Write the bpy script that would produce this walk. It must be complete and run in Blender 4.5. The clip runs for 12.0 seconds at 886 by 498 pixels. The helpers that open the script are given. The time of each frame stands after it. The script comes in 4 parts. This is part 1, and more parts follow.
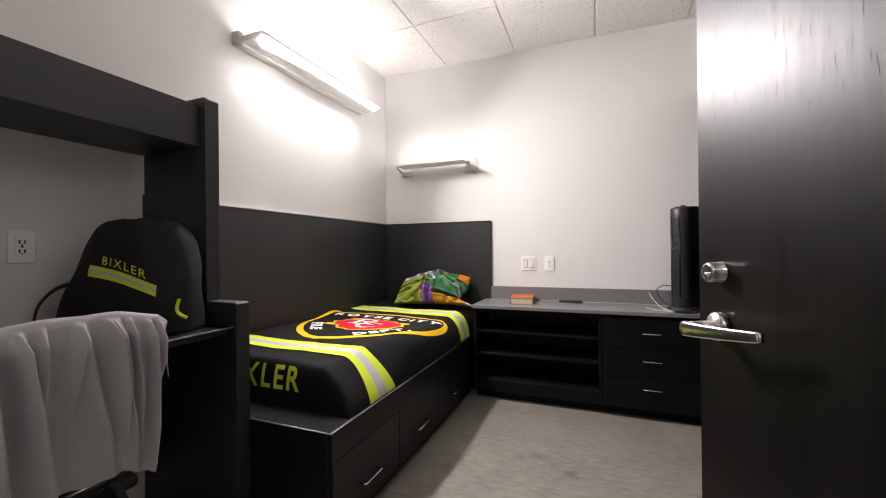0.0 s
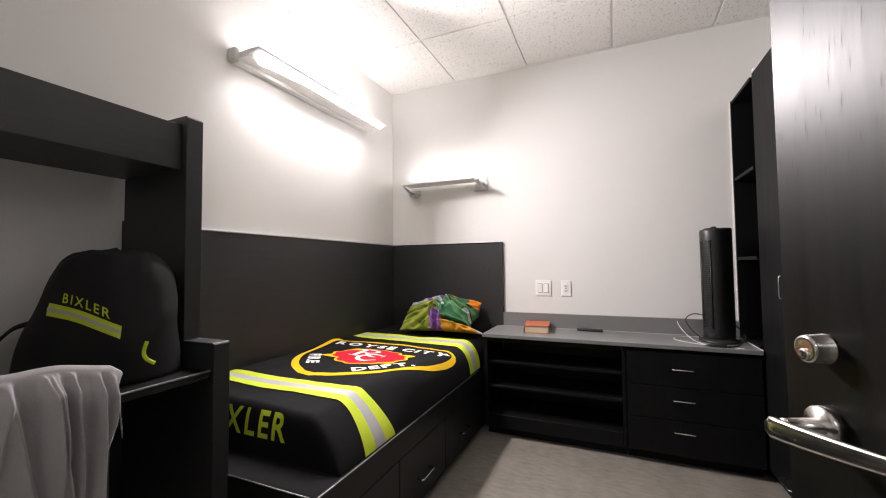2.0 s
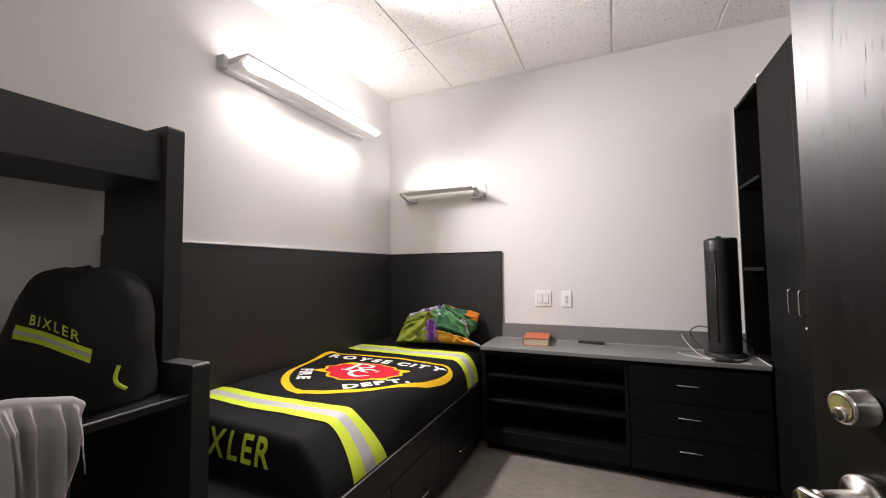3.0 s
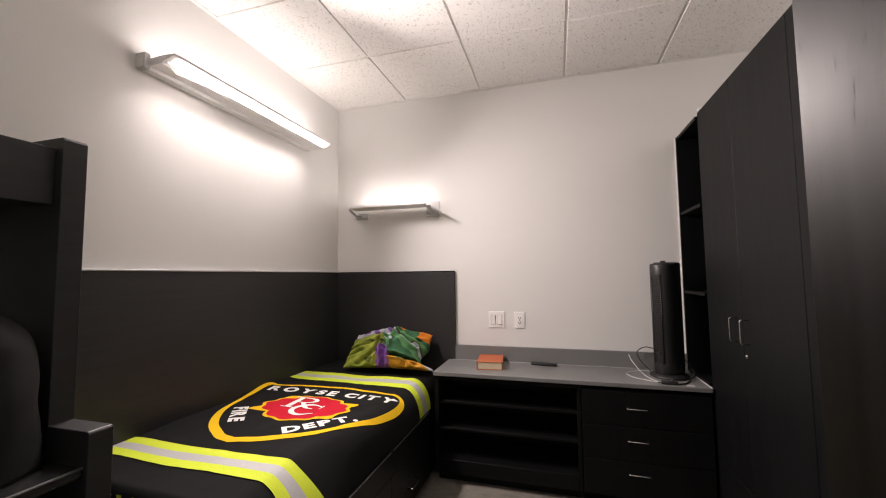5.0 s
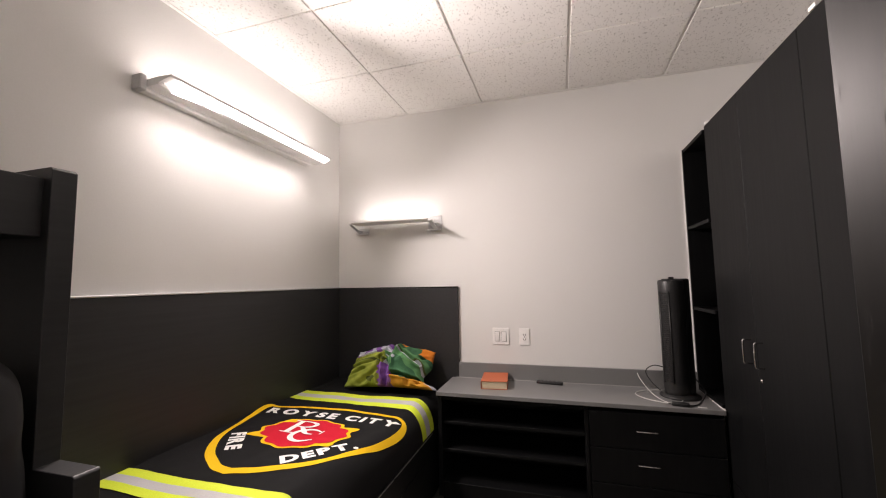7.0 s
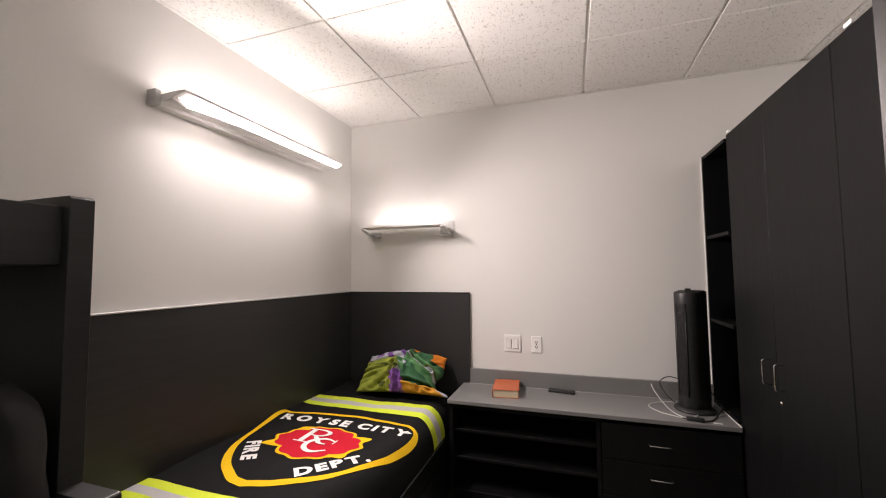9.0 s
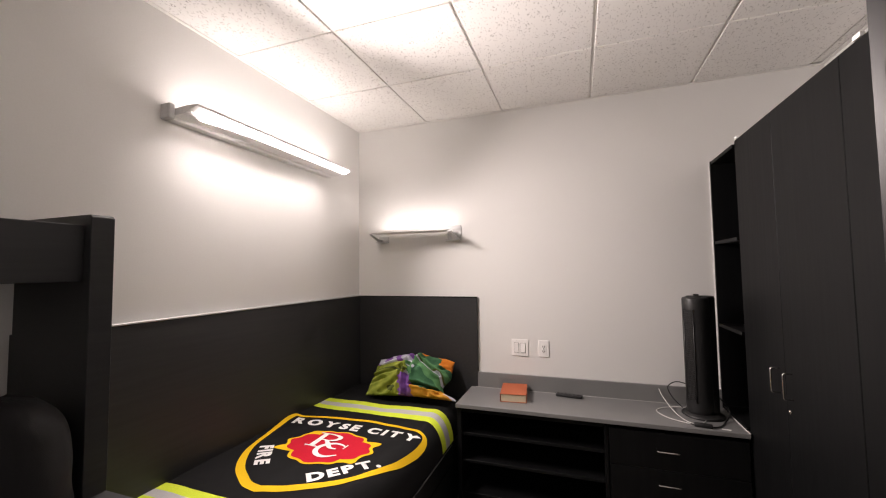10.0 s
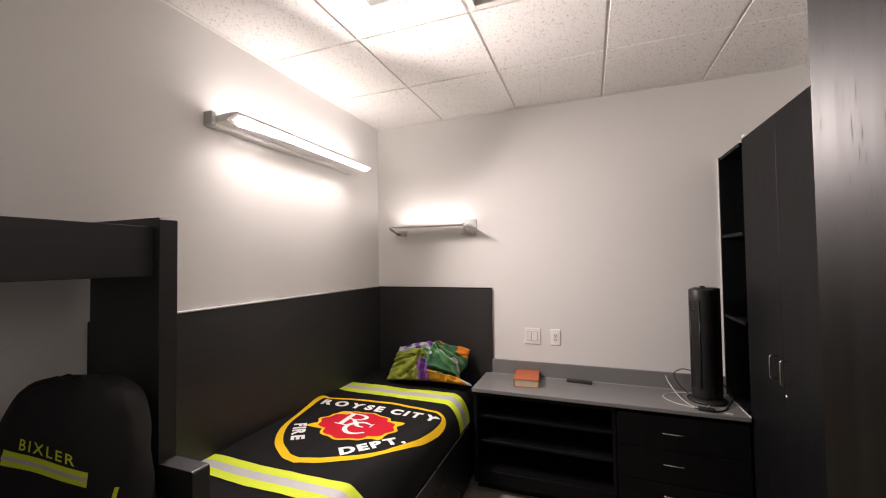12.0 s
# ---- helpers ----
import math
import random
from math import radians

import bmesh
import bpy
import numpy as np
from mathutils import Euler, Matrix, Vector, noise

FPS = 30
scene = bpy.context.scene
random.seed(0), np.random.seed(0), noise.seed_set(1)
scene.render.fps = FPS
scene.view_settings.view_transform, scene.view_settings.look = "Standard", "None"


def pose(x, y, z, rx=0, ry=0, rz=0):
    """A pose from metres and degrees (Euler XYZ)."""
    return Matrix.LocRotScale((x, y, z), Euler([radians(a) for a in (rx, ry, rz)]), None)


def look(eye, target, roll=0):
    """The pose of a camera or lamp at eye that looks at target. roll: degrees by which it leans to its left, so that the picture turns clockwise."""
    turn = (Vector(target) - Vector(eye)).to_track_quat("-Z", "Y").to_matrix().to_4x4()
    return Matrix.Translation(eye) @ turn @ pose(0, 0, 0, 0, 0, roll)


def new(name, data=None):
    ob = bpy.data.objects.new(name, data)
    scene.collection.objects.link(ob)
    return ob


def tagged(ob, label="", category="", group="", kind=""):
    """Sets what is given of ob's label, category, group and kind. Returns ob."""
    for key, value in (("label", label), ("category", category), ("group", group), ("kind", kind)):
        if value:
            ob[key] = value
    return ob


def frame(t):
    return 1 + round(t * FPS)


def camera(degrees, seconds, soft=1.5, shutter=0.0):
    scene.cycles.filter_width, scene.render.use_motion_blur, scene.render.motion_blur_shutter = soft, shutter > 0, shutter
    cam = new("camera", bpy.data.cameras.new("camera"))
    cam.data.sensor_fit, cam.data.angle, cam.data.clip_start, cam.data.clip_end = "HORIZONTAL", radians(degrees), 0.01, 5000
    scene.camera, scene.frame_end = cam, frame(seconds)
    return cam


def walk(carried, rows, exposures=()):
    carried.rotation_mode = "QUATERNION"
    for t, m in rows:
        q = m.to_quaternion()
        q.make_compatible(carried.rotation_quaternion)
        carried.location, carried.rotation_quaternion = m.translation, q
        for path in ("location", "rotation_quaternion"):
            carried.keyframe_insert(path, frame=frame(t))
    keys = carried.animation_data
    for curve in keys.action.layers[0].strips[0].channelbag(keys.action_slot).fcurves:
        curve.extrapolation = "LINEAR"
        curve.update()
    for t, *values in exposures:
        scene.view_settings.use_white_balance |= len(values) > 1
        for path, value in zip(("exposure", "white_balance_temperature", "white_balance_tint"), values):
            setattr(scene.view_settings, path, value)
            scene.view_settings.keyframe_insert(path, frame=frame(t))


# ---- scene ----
cam = camera(97.4, 12.0, soft=1.1)
PATH = [
    (0, (0.067, 0.241, 1.112), (-0.67, 2.1, 1.116), -0.6),
    (0.5, (0.045, 0.283, 1.124), (-0.702, 2.138, 1.147), -0.5),
    (1, (0.038, 0.33, 1.139), (-0.726, 2.178, 1.181), -0.4),
    (1.5, (0.038, 0.377, 1.157), (-0.75, 2.214, 1.229), -0.5),
    (2, (0.03, 0.419, 1.175), (-0.766, 2.252, 1.258), -0.6),
    (2.5, (0.03, 0.46, 1.191), (-0.786, 2.284, 1.284), -0.8),
    (3, (0.033, 0.495, 1.216), (-0.769, 2.324, 1.322), -0.7),
    (3.5, (0.035, 0.524, 1.238), (-0.714, 2.375, 1.348), -0.6),
    (3.7, (0.023, 0.528, 1.245), (-0.688, 2.394, 1.367), -0.4),
    (5.3, (-0.022, 0.589, 1.329), (-0.575, 2.506, 1.468), -0.7),
    (5.5, (-0.014, 0.59, 1.332), (-0.575, 2.504, 1.482), -0.9),
    (6, (-0.019, 0.602, 1.349), (-0.579, 2.515, 1.512), -1.3),
    (6.5, (-0.022, 0.616, 1.367), (-0.588, 2.527, 1.539), -1.2),
    (8.5, (-0.043, 0.635, 1.477), (-0.652, 2.536, 1.606), -0.6),
    (9, (-0.038, 0.629, 1.503), (-0.665, 2.525, 1.623), -0.6),
    (9.5, (-0.038, 0.619, 1.53), (-0.681, 2.509, 1.649), -0.7),
    (10, (-0.037, 0.603, 1.554), (-0.695, 2.488, 1.663), -0.8),
    (10.5, (-0.036, 0.578, 1.578), (-0.704, 2.461, 1.67), -0.9),
    (11, (-0.037, 0.545, 1.585), (-0.719, 2.423, 1.667), -0.9),
    (11.5, (-0.034, 0.505, 1.583), (-0.732, 2.378, 1.651), -0.9),
    (12, (-0.032, 0.453, 1.576), (-0.741, 2.322, 1.632), -0.8),
]

EXPOSURES = [(0.0, 1.54, 6150, 10), (2.6, 1.52, 6150, 10), (3.4, 1.27, 6250, 11), (5.0, 1.08, 6600, 14), (12.0, 1.06, 6600, 14)]
walk(cam, [(t, look(eye, target, roll)) for t, eye, target, roll in PATH], EXPOSURES)

# ---- light ----
world = bpy.data.worlds.new("world")
scene.world = world
world.use_nodes = True
world.node_tree.nodes["Background"].inputs["Color"].default_value = (0.5, 0.55, 0.6, 1)
world.node_tree.nodes["Background"].inputs["Strength"].default_value = 0.02
LONG_DOWN, LONG_UP, SHORT_UP, HALL = 6.5, 6.0, 4.6, 7.0
DOWN_WATTS, UP_WATTS, WALL_WATTS = 21.5, 9.5, 1.0


def strip_light(name, at, way, size, watts, spread):
    """A level strip area light added at a lamp, shining along way."""
    la = bpy.data.lights.new(name, "AREA")
    la.shape, la.size, la.size_y, la.energy, la.color, la.spread = "RECTANGLE", size[0], size[1], watts, (1.0, 0.895, 0.85), radians(spread)
    ob = new(name, la)
    back = -Vector(way).normalized()
    length = Vector((way[1], abs(way[0]), 0) if way[1] == 0 else (-way[1], way[0], 0)).normalized()
    ob.matrix_world = Matrix.Translation(at) @ Matrix((length, back.cross(length), back)).transposed().to_4x4()
    return ob


# beams at the long wall lamp: down into the room, up across the ceiling
strip_light("lamp_beam_down", (-1.617, 2.30, 2.255), (0.95, -0.17, -0.56), (0.80, 0.05), DOWN_WATTS, 141)
strip_light("lamp_beam_up", (-1.640, 2.15, 2.306), (1.0, -0.28, 0.07), (0.62, 0.08), UP_WATTS, 88)
# extra light added at the lamp to brighten its own wall
strip_light("added_wall_fill", (-1.617, 2.38, 2.250), (-0.20, 0.0, -0.8), (1.1, 0.05), WALL_WATTS, 104)


# ---- plan (metres) ----
X_LEFT, X_RIGHT, Y_BACK, Y_DOOR, CEIL = -1.775, 1.36, 3.45, 0.24, 2.74
BED_X, BED_Y, BED_Z = -0.83, 1.395, 0.447
COUNTER_Z, COUNTER_Y = 0.697, 3.03


# ---- materials ----
def material(name, color, rough=0.5, metal=0.0, spec=0.5):
    m = bpy.data.materials.new(name)
    m.use_nodes = True
    b = m.node_tree.nodes["Principled BSDF"]
    b.inputs["Base Color"].default_value = (*color, 1)
    b.inputs["Roughness"].default_value = rough
    b.inputs["Metallic"].default_value = metal
    b.inputs["Specular IOR Level"].default_value = spec
    return m, m.node_tree.nodes, m.node_tree.links, b


def grain(name, low, high, scale, rough, stretch=(1, 1, 1), bump=0.1, rough_span=0.1, spec=0.5, metal=0.0,
          distance=0.002, coarse=1.3):
    """Two scales of noise between two colours, with relief and uneven gloss."""
    m, nodes, links, b = material(name, low, rough, metal, spec)
    co = nodes.new("ShaderNodeTexCoord")
    mp = nodes.new("ShaderNodeMapping")
    mp.inputs["Scale"].default_value = stretch
    links.new(co.outputs["Object"], mp.inputs["Vector"])
    n1 = nodes.new("ShaderNodeTexNoise")
    n1.inputs["Scale"].default_value = scale
    n1.inputs["Detail"].default_value = 6
    links.new(mp.outputs["Vector"], n1.inputs["Vector"])
    n2 = nodes.new("ShaderNodeTexNoise")
    n2.inputs["Scale"].default_value = coarse
    n2.inputs["Detail"].default_value = 3
    links.new(co.outputs["Object"], n2.inputs["Vector"])
    mix = nodes.new("ShaderNodeMath")
    mix.operation = "MULTIPLY_ADD"
    mix.inputs[1].default_value = 0.65
    links.new(n1.outputs["Fac"], mix.inputs[0])
    half = nodes.new("ShaderNodeMath")
    half.operation = "MULTIPLY"
    half.inputs[1].default_value = 0.35
    links.new(n2.outputs["Fac"], half.inputs[0])
    links.new(half.outputs[0], mix.inputs[2])
    ramp = nodes.new("ShaderNodeValToRGB")
    ramp.color_ramp.elements[0].position, ramp.color_ramp.elements[1].position = 0.35, 0.65
    ramp.color_ramp.elements[0].color, ramp.color_ramp.elements[1].color = (*low, 1), (*high, 1)
    links.new(mix.outputs[0], ramp.inputs["Fac"])
    links.new(ramp.outputs["Color"], b.inputs["Base Color"])
    mr = nodes.new("ShaderNodeMapRange")
    mr.inputs["From Min"].default_value, mr.inputs["From Max"].default_value = 0.3, 0.7
    mr.inputs["To Min"].default_value, mr.inputs["To Max"].default_value = rough - rough_span / 2, rough + rough_span / 2
    links.new(mix.outputs[0], mr.inputs["Value"])
    links.new(mr.outputs["Result"], b.inputs["Roughness"])
    if bump:
        bp = nodes.new("ShaderNodeBump")
        bp.inputs["Strength"].default_value = bump
        bp.inputs["Distance"].default_value = distance
        links.new(n1.outputs["Fac"], bp.inputs["Height"])
        links.new(bp.outputs["Normal"], b.inputs["Normal"])
    return m


def glow(name, color, strength):
    m = bpy.data.materials.new(name)
    m.use_nodes = True
    nodes = m.node_tree.nodes
    nodes.remove(nodes["Principled BSDF"])
    e = nodes.new("ShaderNodeEmission")
    e.inputs["Color"].default_value = (*color, 1)
    e.inputs["Strength"].default_value = strength
    m.node_tree.links.new(e.outputs[0], nodes["Material Output"].inputs["Surface"])
    return m


def fissured_tile():
    """White mineral-fibre ceiling tile with short worm-like pits."""
    m, nodes, links, b = material("ceiling tile", (0.84, 0.82, 0.8), 0.9)
    co = nodes.new("ShaderNodeTexCoord")
    warp = nodes.new("ShaderNodeTexNoise")
    warp.inputs["Scale"].default_value = 26
    links.new(co.outputs["Object"], warp.inputs["Vector"])
    add = nodes.new("ShaderNodeMixRGB")
    add.blend_type = "ADD"
    add.inputs["Fac"].default_value = 0.05
    links.new(co.outputs["Object"], add.inputs["Color1"])
    links.new(warp.outputs["Color"], add.inputs["Color2"])
    mp = nodes.new("ShaderNodeMapping")
    mp.inputs["Rotation"].default_value = (0, 0, 0.5)
    mp.inputs["Scale"].default_value = (128, 46, 1)
    links.new(add.outputs["Color"], mp.inputs["Vector"])
    pits = nodes.new("ShaderNodeTexVoronoi")
    pits.inputs["Scale"].default_value = 1.0
    links.new(mp.outputs["Vector"], pits.inputs["Vector"])
    some = nodes.new("ShaderNodeTexNoise")
    some.inputs["Scale"].default_value = 55
    links.new(co.outputs["Object"], some.inputs["Vector"])
    sub = nodes.new("ShaderNodeMath")
    sub.operation = "MULTIPLY_ADD"
    sub.inputs[1].default_value = -0.42
    links.new(some.outputs["Fac"], sub.inputs[0])
    links.new(pits.outputs["Distance"], sub.inputs[2])
    ramp = nodes.new("ShaderNodeValToRGB")
    ramp.color_ramp.elements[0].position, ramp.color_ramp.elements[1].position = -0.0, 0.06
    ramp.color_ramp.elements[0].color, ramp.color_ramp.elements[1].color = (0.52, 0.50, 0.48, 1), (0.84, 0.825, 0.80, 1)
    links.new(sub.outputs[0], ramp.inputs["Fac"])
    links.new(ramp.outputs["Color"], b.inputs["Base Color"])
    bp = nodes.new("ShaderNodeBump")
    bp.inputs["Strength"].default_value = 0.5
    bp.inputs["Distance"].default_value = 0.003
    links.new(ramp.outputs["Color"], bp.inputs["Height"])
    links.new(bp.outputs["Normal"], b.inputs["Normal"])
    return m


BLACK_WOOD = grain("black stained oak laminate", (0.0145, 0.0148, 0.0155), (0.0225, 0.0228, 0.0235), 60, 0.40, (1, 1, 0.05), 0.08, coarse=0.8, spec=0.3)
CABINET_BLACK = grain("matt black cabinet laminate", (0.0036, 0.0038, 0.0042), (0.0066, 0.0068, 0.0072), 60, 0.5, (1, 1, 0.05), 0.06, coarse=0.6, spec=0.14)
DESK_TOP = grain("satin black desk laminate", (0.0145, 0.0148, 0.0155), (0.0225, 0.0228, 0.0235), 60, 0.24, (1, 0.05, 1), 0.05, coarse=0.8, spec=0.6)
DOOR_WOOD = grain("black stained door veneer", (0.0042, 0.0039, 0.0036), (0.0085, 0.0077, 0.0073), 55, 0.365, (1, 1, 0.03), 0.07, rough_span=0.04, spec=0.23)
PAINT = grain("off-white wall paint", (0.75, 0.745, 0.725), (0.78, 0.775, 0.755), 160, 0.55, bump=0.05, distance=0.001)
# for the unseen hall only, darker than the room's paint
HALL_PAINT = grain("unseen hall wall paint", (0.45, 0.44, 0.42), (0.5, 0.49, 0.47), 160, 0.6, bump=0.05, distance=0.001)
FLOOR_MAT = grain("grey streaked floor", (0.168, 0.152, 0.130), (0.262, 0.239, 0.207), 40, 0.5, (0.4, 1, 1), 0.25, coarse=5.0)
PANEL_WOOD = grain("satin black panel laminate", (0.0215, 0.022, 0.0235), (0.031, 0.0315, 0.033), 60, 0.44, (1, 0.05, 1), 0.06, coarse=0.9, spec=0.5)
BED_WOOD = grain("black bed laminate", (0.0055, 0.0057, 0.006), (0.0105, 0.0107, 0.011), 60, 0.40, (1, 0.05, 1), 0.07, coarse=0.8, spec=0.26)
# pale colour stands in for the highlight along black bed and desk edges
EDGE_HIGHLIGHT = grain("painted pale edge highlight", (0.16, 0.16, 0.16), (0.34, 0.34, 0.34), 90, 0.3, (1, 0.1, 1), 0.05, coarse=5.0, metal=0.5)


def add_scuffs(m, spots):
    """Dark rubber scuffs and pale short scratches over a floor material."""
    nodes, links = m.node_tree.nodes, m.node_tree.links
    b = nodes["Principled BSDF"]
    color = b.inputs["Base Color"].links[0].from_socket
    co = nodes.new("ShaderNodeTexCoord")
    warp = nodes.new("ShaderNodeTexNoise")
    warp.inputs["Scale"].default_value = 22
    links.new(co.outputs["Object"], warp.inputs["Vector"])
    bent = nodes.new("ShaderNodeVectorMath")
    bent.operation = "MULTIPLY_ADD"
    bent.inputs[1].default_value = (0.07, 0.07, 0)
    links.new(warp.outputs["Color"], bent.inputs[0])
    links.new(co.outputs["Object"], bent.inputs[2])
    for x, y, size, dark in spots:
        far = nodes.new("ShaderNodeVectorMath")
        far.operation = "DISTANCE"
        far.inputs[1].default_value = (x + 0.035, y + 0.035, 0)
        links.new(bent.outputs[0], far.inputs[0])
        fade = nodes.new("ShaderNodeMapRange")
        fade.inputs["From Min"].default_value, fade.inputs["From Max"].default_value = size, size * 0.3
        fade.inputs["To Max"].default_value = dark
        links.new(far.outputs["Value"], fade.inputs["Value"])
        mix = nodes.new("ShaderNodeMixRGB")
        mix.inputs["Color2"].default_value = (0.06, 0.055, 0.05, 1)
        links.new(fade.outputs["Result"], mix.inputs["Fac"])
        links.new(color, mix.inputs["Color1"])
        color = mix.outputs["Color"]
    mp = nodes.new("ShaderNodeMapping")
    mp.inputs["Scale"].default_value = (10, 70, 1)
    links.new(co.outputs["Object"], mp.inputs["Vector"])
    cells = nodes.new("ShaderNodeTexVoronoi")
    cells.inputs["Scale"].default_value = 1.0
    links.new(mp.outputs["Vector"], cells.inputs["Vector"])
    thin = nodes.new("ShaderNodeMapRange")
    thin.inputs["From Min"].default_value, thin.inputs["From Max"].default_value = 0.12, 0.05
    thin.inputs["To Max"].default_value = 0.5
    links.new(cells.outputs["Distance"], thin.inputs["Value"])
    mix = nodes.new("ShaderNodeMixRGB")
    mix.inputs["Color2"].default_value = (0.40, 0.375, 0.34, 1)
    links.new(thin.outputs["Result"], mix.inputs["Fac"])
    links.new(color, mix.inputs["Color1"])
    links.new(mix.outputs["Color"], b.inputs["Base Color"])


add_scuffs(FLOOR_MAT, ((-0.243, 2.37, 0.055, 0.4), (-0.065, 2.25, 0.05, 0.55), (-0.31, 2.33, 0.05, 0.25)))


def add_pores(m):
    """Short dark vertical pores in a veneer."""
    nodes, links = m.node_tree.nodes, m.node_tree.links
    b = nodes["Principled BSDF"]
    co = nodes.new("ShaderNodeTexCoord")
    mp = nodes.new("ShaderNodeMapping")
    mp.inputs["Scale"].default_value = (250, 250, 18)
    links.new(co.outputs["Object"], mp.inputs["Vector"])
    cells = nodes.new("ShaderNodeTexVoronoi")
    cells.inputs["Scale"].default_value = 1.0
    links.new(mp.outputs["Vector"], cells.inputs["Vector"])
    pore = nodes.new("ShaderNodeMapRange")
    pore.inputs["From Min"].default_value, pore.inputs["From Max"].default_value = 0.20, 0.08
    links.new(cells.outputs["Distance"], pore.inputs["Value"])
    old = b.inputs["Roughness"].links[0].from_socket
    more = nodes.new("ShaderNodeMath")
    more.operation = "MULTIPLY_ADD"
    more.inputs[1].default_value = 0.26
    links.new(pore.outputs["Result"], more.inputs[0])
    links.new(old, more.inputs[2])
    links.new(more.outputs[0], b.inputs["Roughness"])


add_pores(DOOR_WOOD)
GREY_TOP = grain("grey laminate", (0.185, 0.185, 0.183), (0.205, 0.205, 0.203), 420, 0.32, bump=0.05, distance=0.0005)
WHITE_METAL = grain("white painted metal", (0.72, 0.70, 0.68), (0.76, 0.74, 0.72), 30, 0.45, bump=0)
WHITE_PLASTIC = grain("white plastic", (0.88, 0.87, 0.85), (0.91, 0.90, 0.88), 20, 0.3, bump=0)
LIT_EDGE_GREY = material("painted lit edge grey", (0.42, 0.41, 0.40), 0.6)[0]
LACQUER = grain("glossy black edge", (0.008, 0.008, 0.008), (0.012, 0.012, 0.012), 40, 0.16, bump=0, spec=0.9)
# grey stands in for the shade in the gaps round the switch rockers
BEZEL_SHADE = material("painted bezel gap shade", (0.30, 0.29, 0.28), 0.6)[0]
DARK_SLOT = material("dark slot", (0.02, 0.02, 0.02), 0.7)[0]
PALE_ALU = grain("pale grey lamp enamel", (0.80, 0.79, 0.78), (0.84, 0.83, 0.82), 90, 0.42, (1, 0.05, 1), 0.03)
TEE = grain("white enamelled grid", (0.84, 0.825, 0.80), (0.87, 0.855, 0.83), 30, 0.5, bump=0)
ALU = grain("satin silver paint", (0.50, 0.50, 0.50), (0.56, 0.56, 0.56), 90, 0.38, (1, 0.05, 1), 0.03, metal=0.15)
STEEL = grain("brushed nickel", (0.62, 0.59, 0.55), (0.72, 0.69, 0.65), 120, 0.24, (0.1, 1, 1), 0.04, metal=1.0)
BRIGHT_STEEL = grain("bright steel wire", (0.75, 0.74, 0.72), (0.82, 0.81, 0.8), 40, 0.22, bump=0, metal=1.0)
BLACK_STEEL = grain("black enamelled steel", (0.008, 0.008, 0.008), (0.013, 0.013, 0.013), 40, 0.38, bump=0)
BLACK_PLASTIC = grain("black plastic", (0.012, 0.012, 0.013), (0.02, 0.02, 0.02), 60, 0.42, bump=0.03)
BLACK_CLOTH = grain("black fleece", (0.0045, 0.0045, 0.005), (0.010, 0.010, 0.0105), 240, 0.9, bump=0.5, spec=0.2)
BAG_CLOTH = grain("black woven nylon", (0.008, 0.008, 0.009), (0.015, 0.015, 0.016), 400, 0.7, bump=0.3, spec=0.3)
HI_VIS = grain("lime reflective trim", (0.56, 0.68, 0.035), (0.66, 0.78, 0.06), 220, 0.75, bump=0.3, spec=0.2)
SILVER = grain("silver reflective tape", (0.42, 0.42, 0.43), (0.5, 0.5, 0.51), 220, 0.5, bump=0.2)
GOLD = grain("yellow print", (0.72, 0.44, 0.006), (0.8, 0.5, 0.012), 200, 0.85, bump=0.4, spec=0.2)
RED = grain("red print", (0.44, 0.006, 0.02), (0.55, 0.012, 0.032), 200, 0.85, bump=0.4, spec=0.2)
WHITE_PRINT = grain("white print", (0.72, 0.71, 0.69), (0.8, 0.79, 0.77), 200, 0.85, bump=0.4, spec=0.2)
SHIRT = grain("pale grey cotton jersey", (0.38, 0.366, 0.376), (0.44, 0.426, 0.436), 260, 0.9, bump=0.12, spec=0.2)
sheen = SHIRT.node_tree.nodes["Principled BSDF"].inputs
sheen["Sheen Weight"].default_value, sheen["Sheen Roughness"].default_value = 1.0, 0.3
ORANGE = grain("orange book cloth", (0.40, 0.095, 0.035), (0.48, 0.12, 0.045), 300, 0.6, bump=0.2)
PAGES = grain("cream page edges", (0.52, 0.43, 0.28), (0.64, 0.54, 0.38), 500, 0.8, (0.02, 0.02, 1), 0.4)
WHITE_CABLE = material("white cable", (0.7, 0.69, 0.67), 0.4)[0]
LENS = glow("lamp diffuser", (1.0, 0.895, 0.85), LONG_DOWN)
LENS_UP = glow("lamp upper diffuser", (1.0, 0.895, 0.85), LONG_UP)
LENS_SHORT = glow("short lamp diffuser", (1.0, 0.895, 0.845), SHORT_UP)
HALL_FILL_GLOW = glow("hall fill glow", (1.0, 0.96, 0.9), HALL)
TILE = fissured_tile()

ORIGIN = {}


# ---- builders ----
def thing(name, at, label, category, group="", kind=""):
    ob = new(name)
    ob.empty_display_size = 0.05
    ob.location = at
    ORIGIN[ob] = Vector(at)
    return tagged(ob, label, category, group, kind)


def part(name, bm, mat, parent=None, label="", smooth=False):
    """Links a bmesh, given in world metres, as one mesh under a thing or under a part."""
    if parent is not None:
        bmesh.ops.translate(bm, vec=-ORIGIN[parent], verts=bm.verts)
    me = bpy.data.meshes.new(name)
    bm.to_mesh(me)
    bm.free()
    for m in mat if isinstance(mat, (list, tuple)) else [mat]:
        me.materials.append(m)
    if smooth:
        me.shade_smooth()
    ob = new(name, me)
    if parent is not None:
        ob.parent = parent
        ORIGIN[ob] = ORIGIN[parent]
    else:
        ORIGIN[ob] = Vector((0, 0, 0))
    if label:
        ob["label"] = label
    return ob


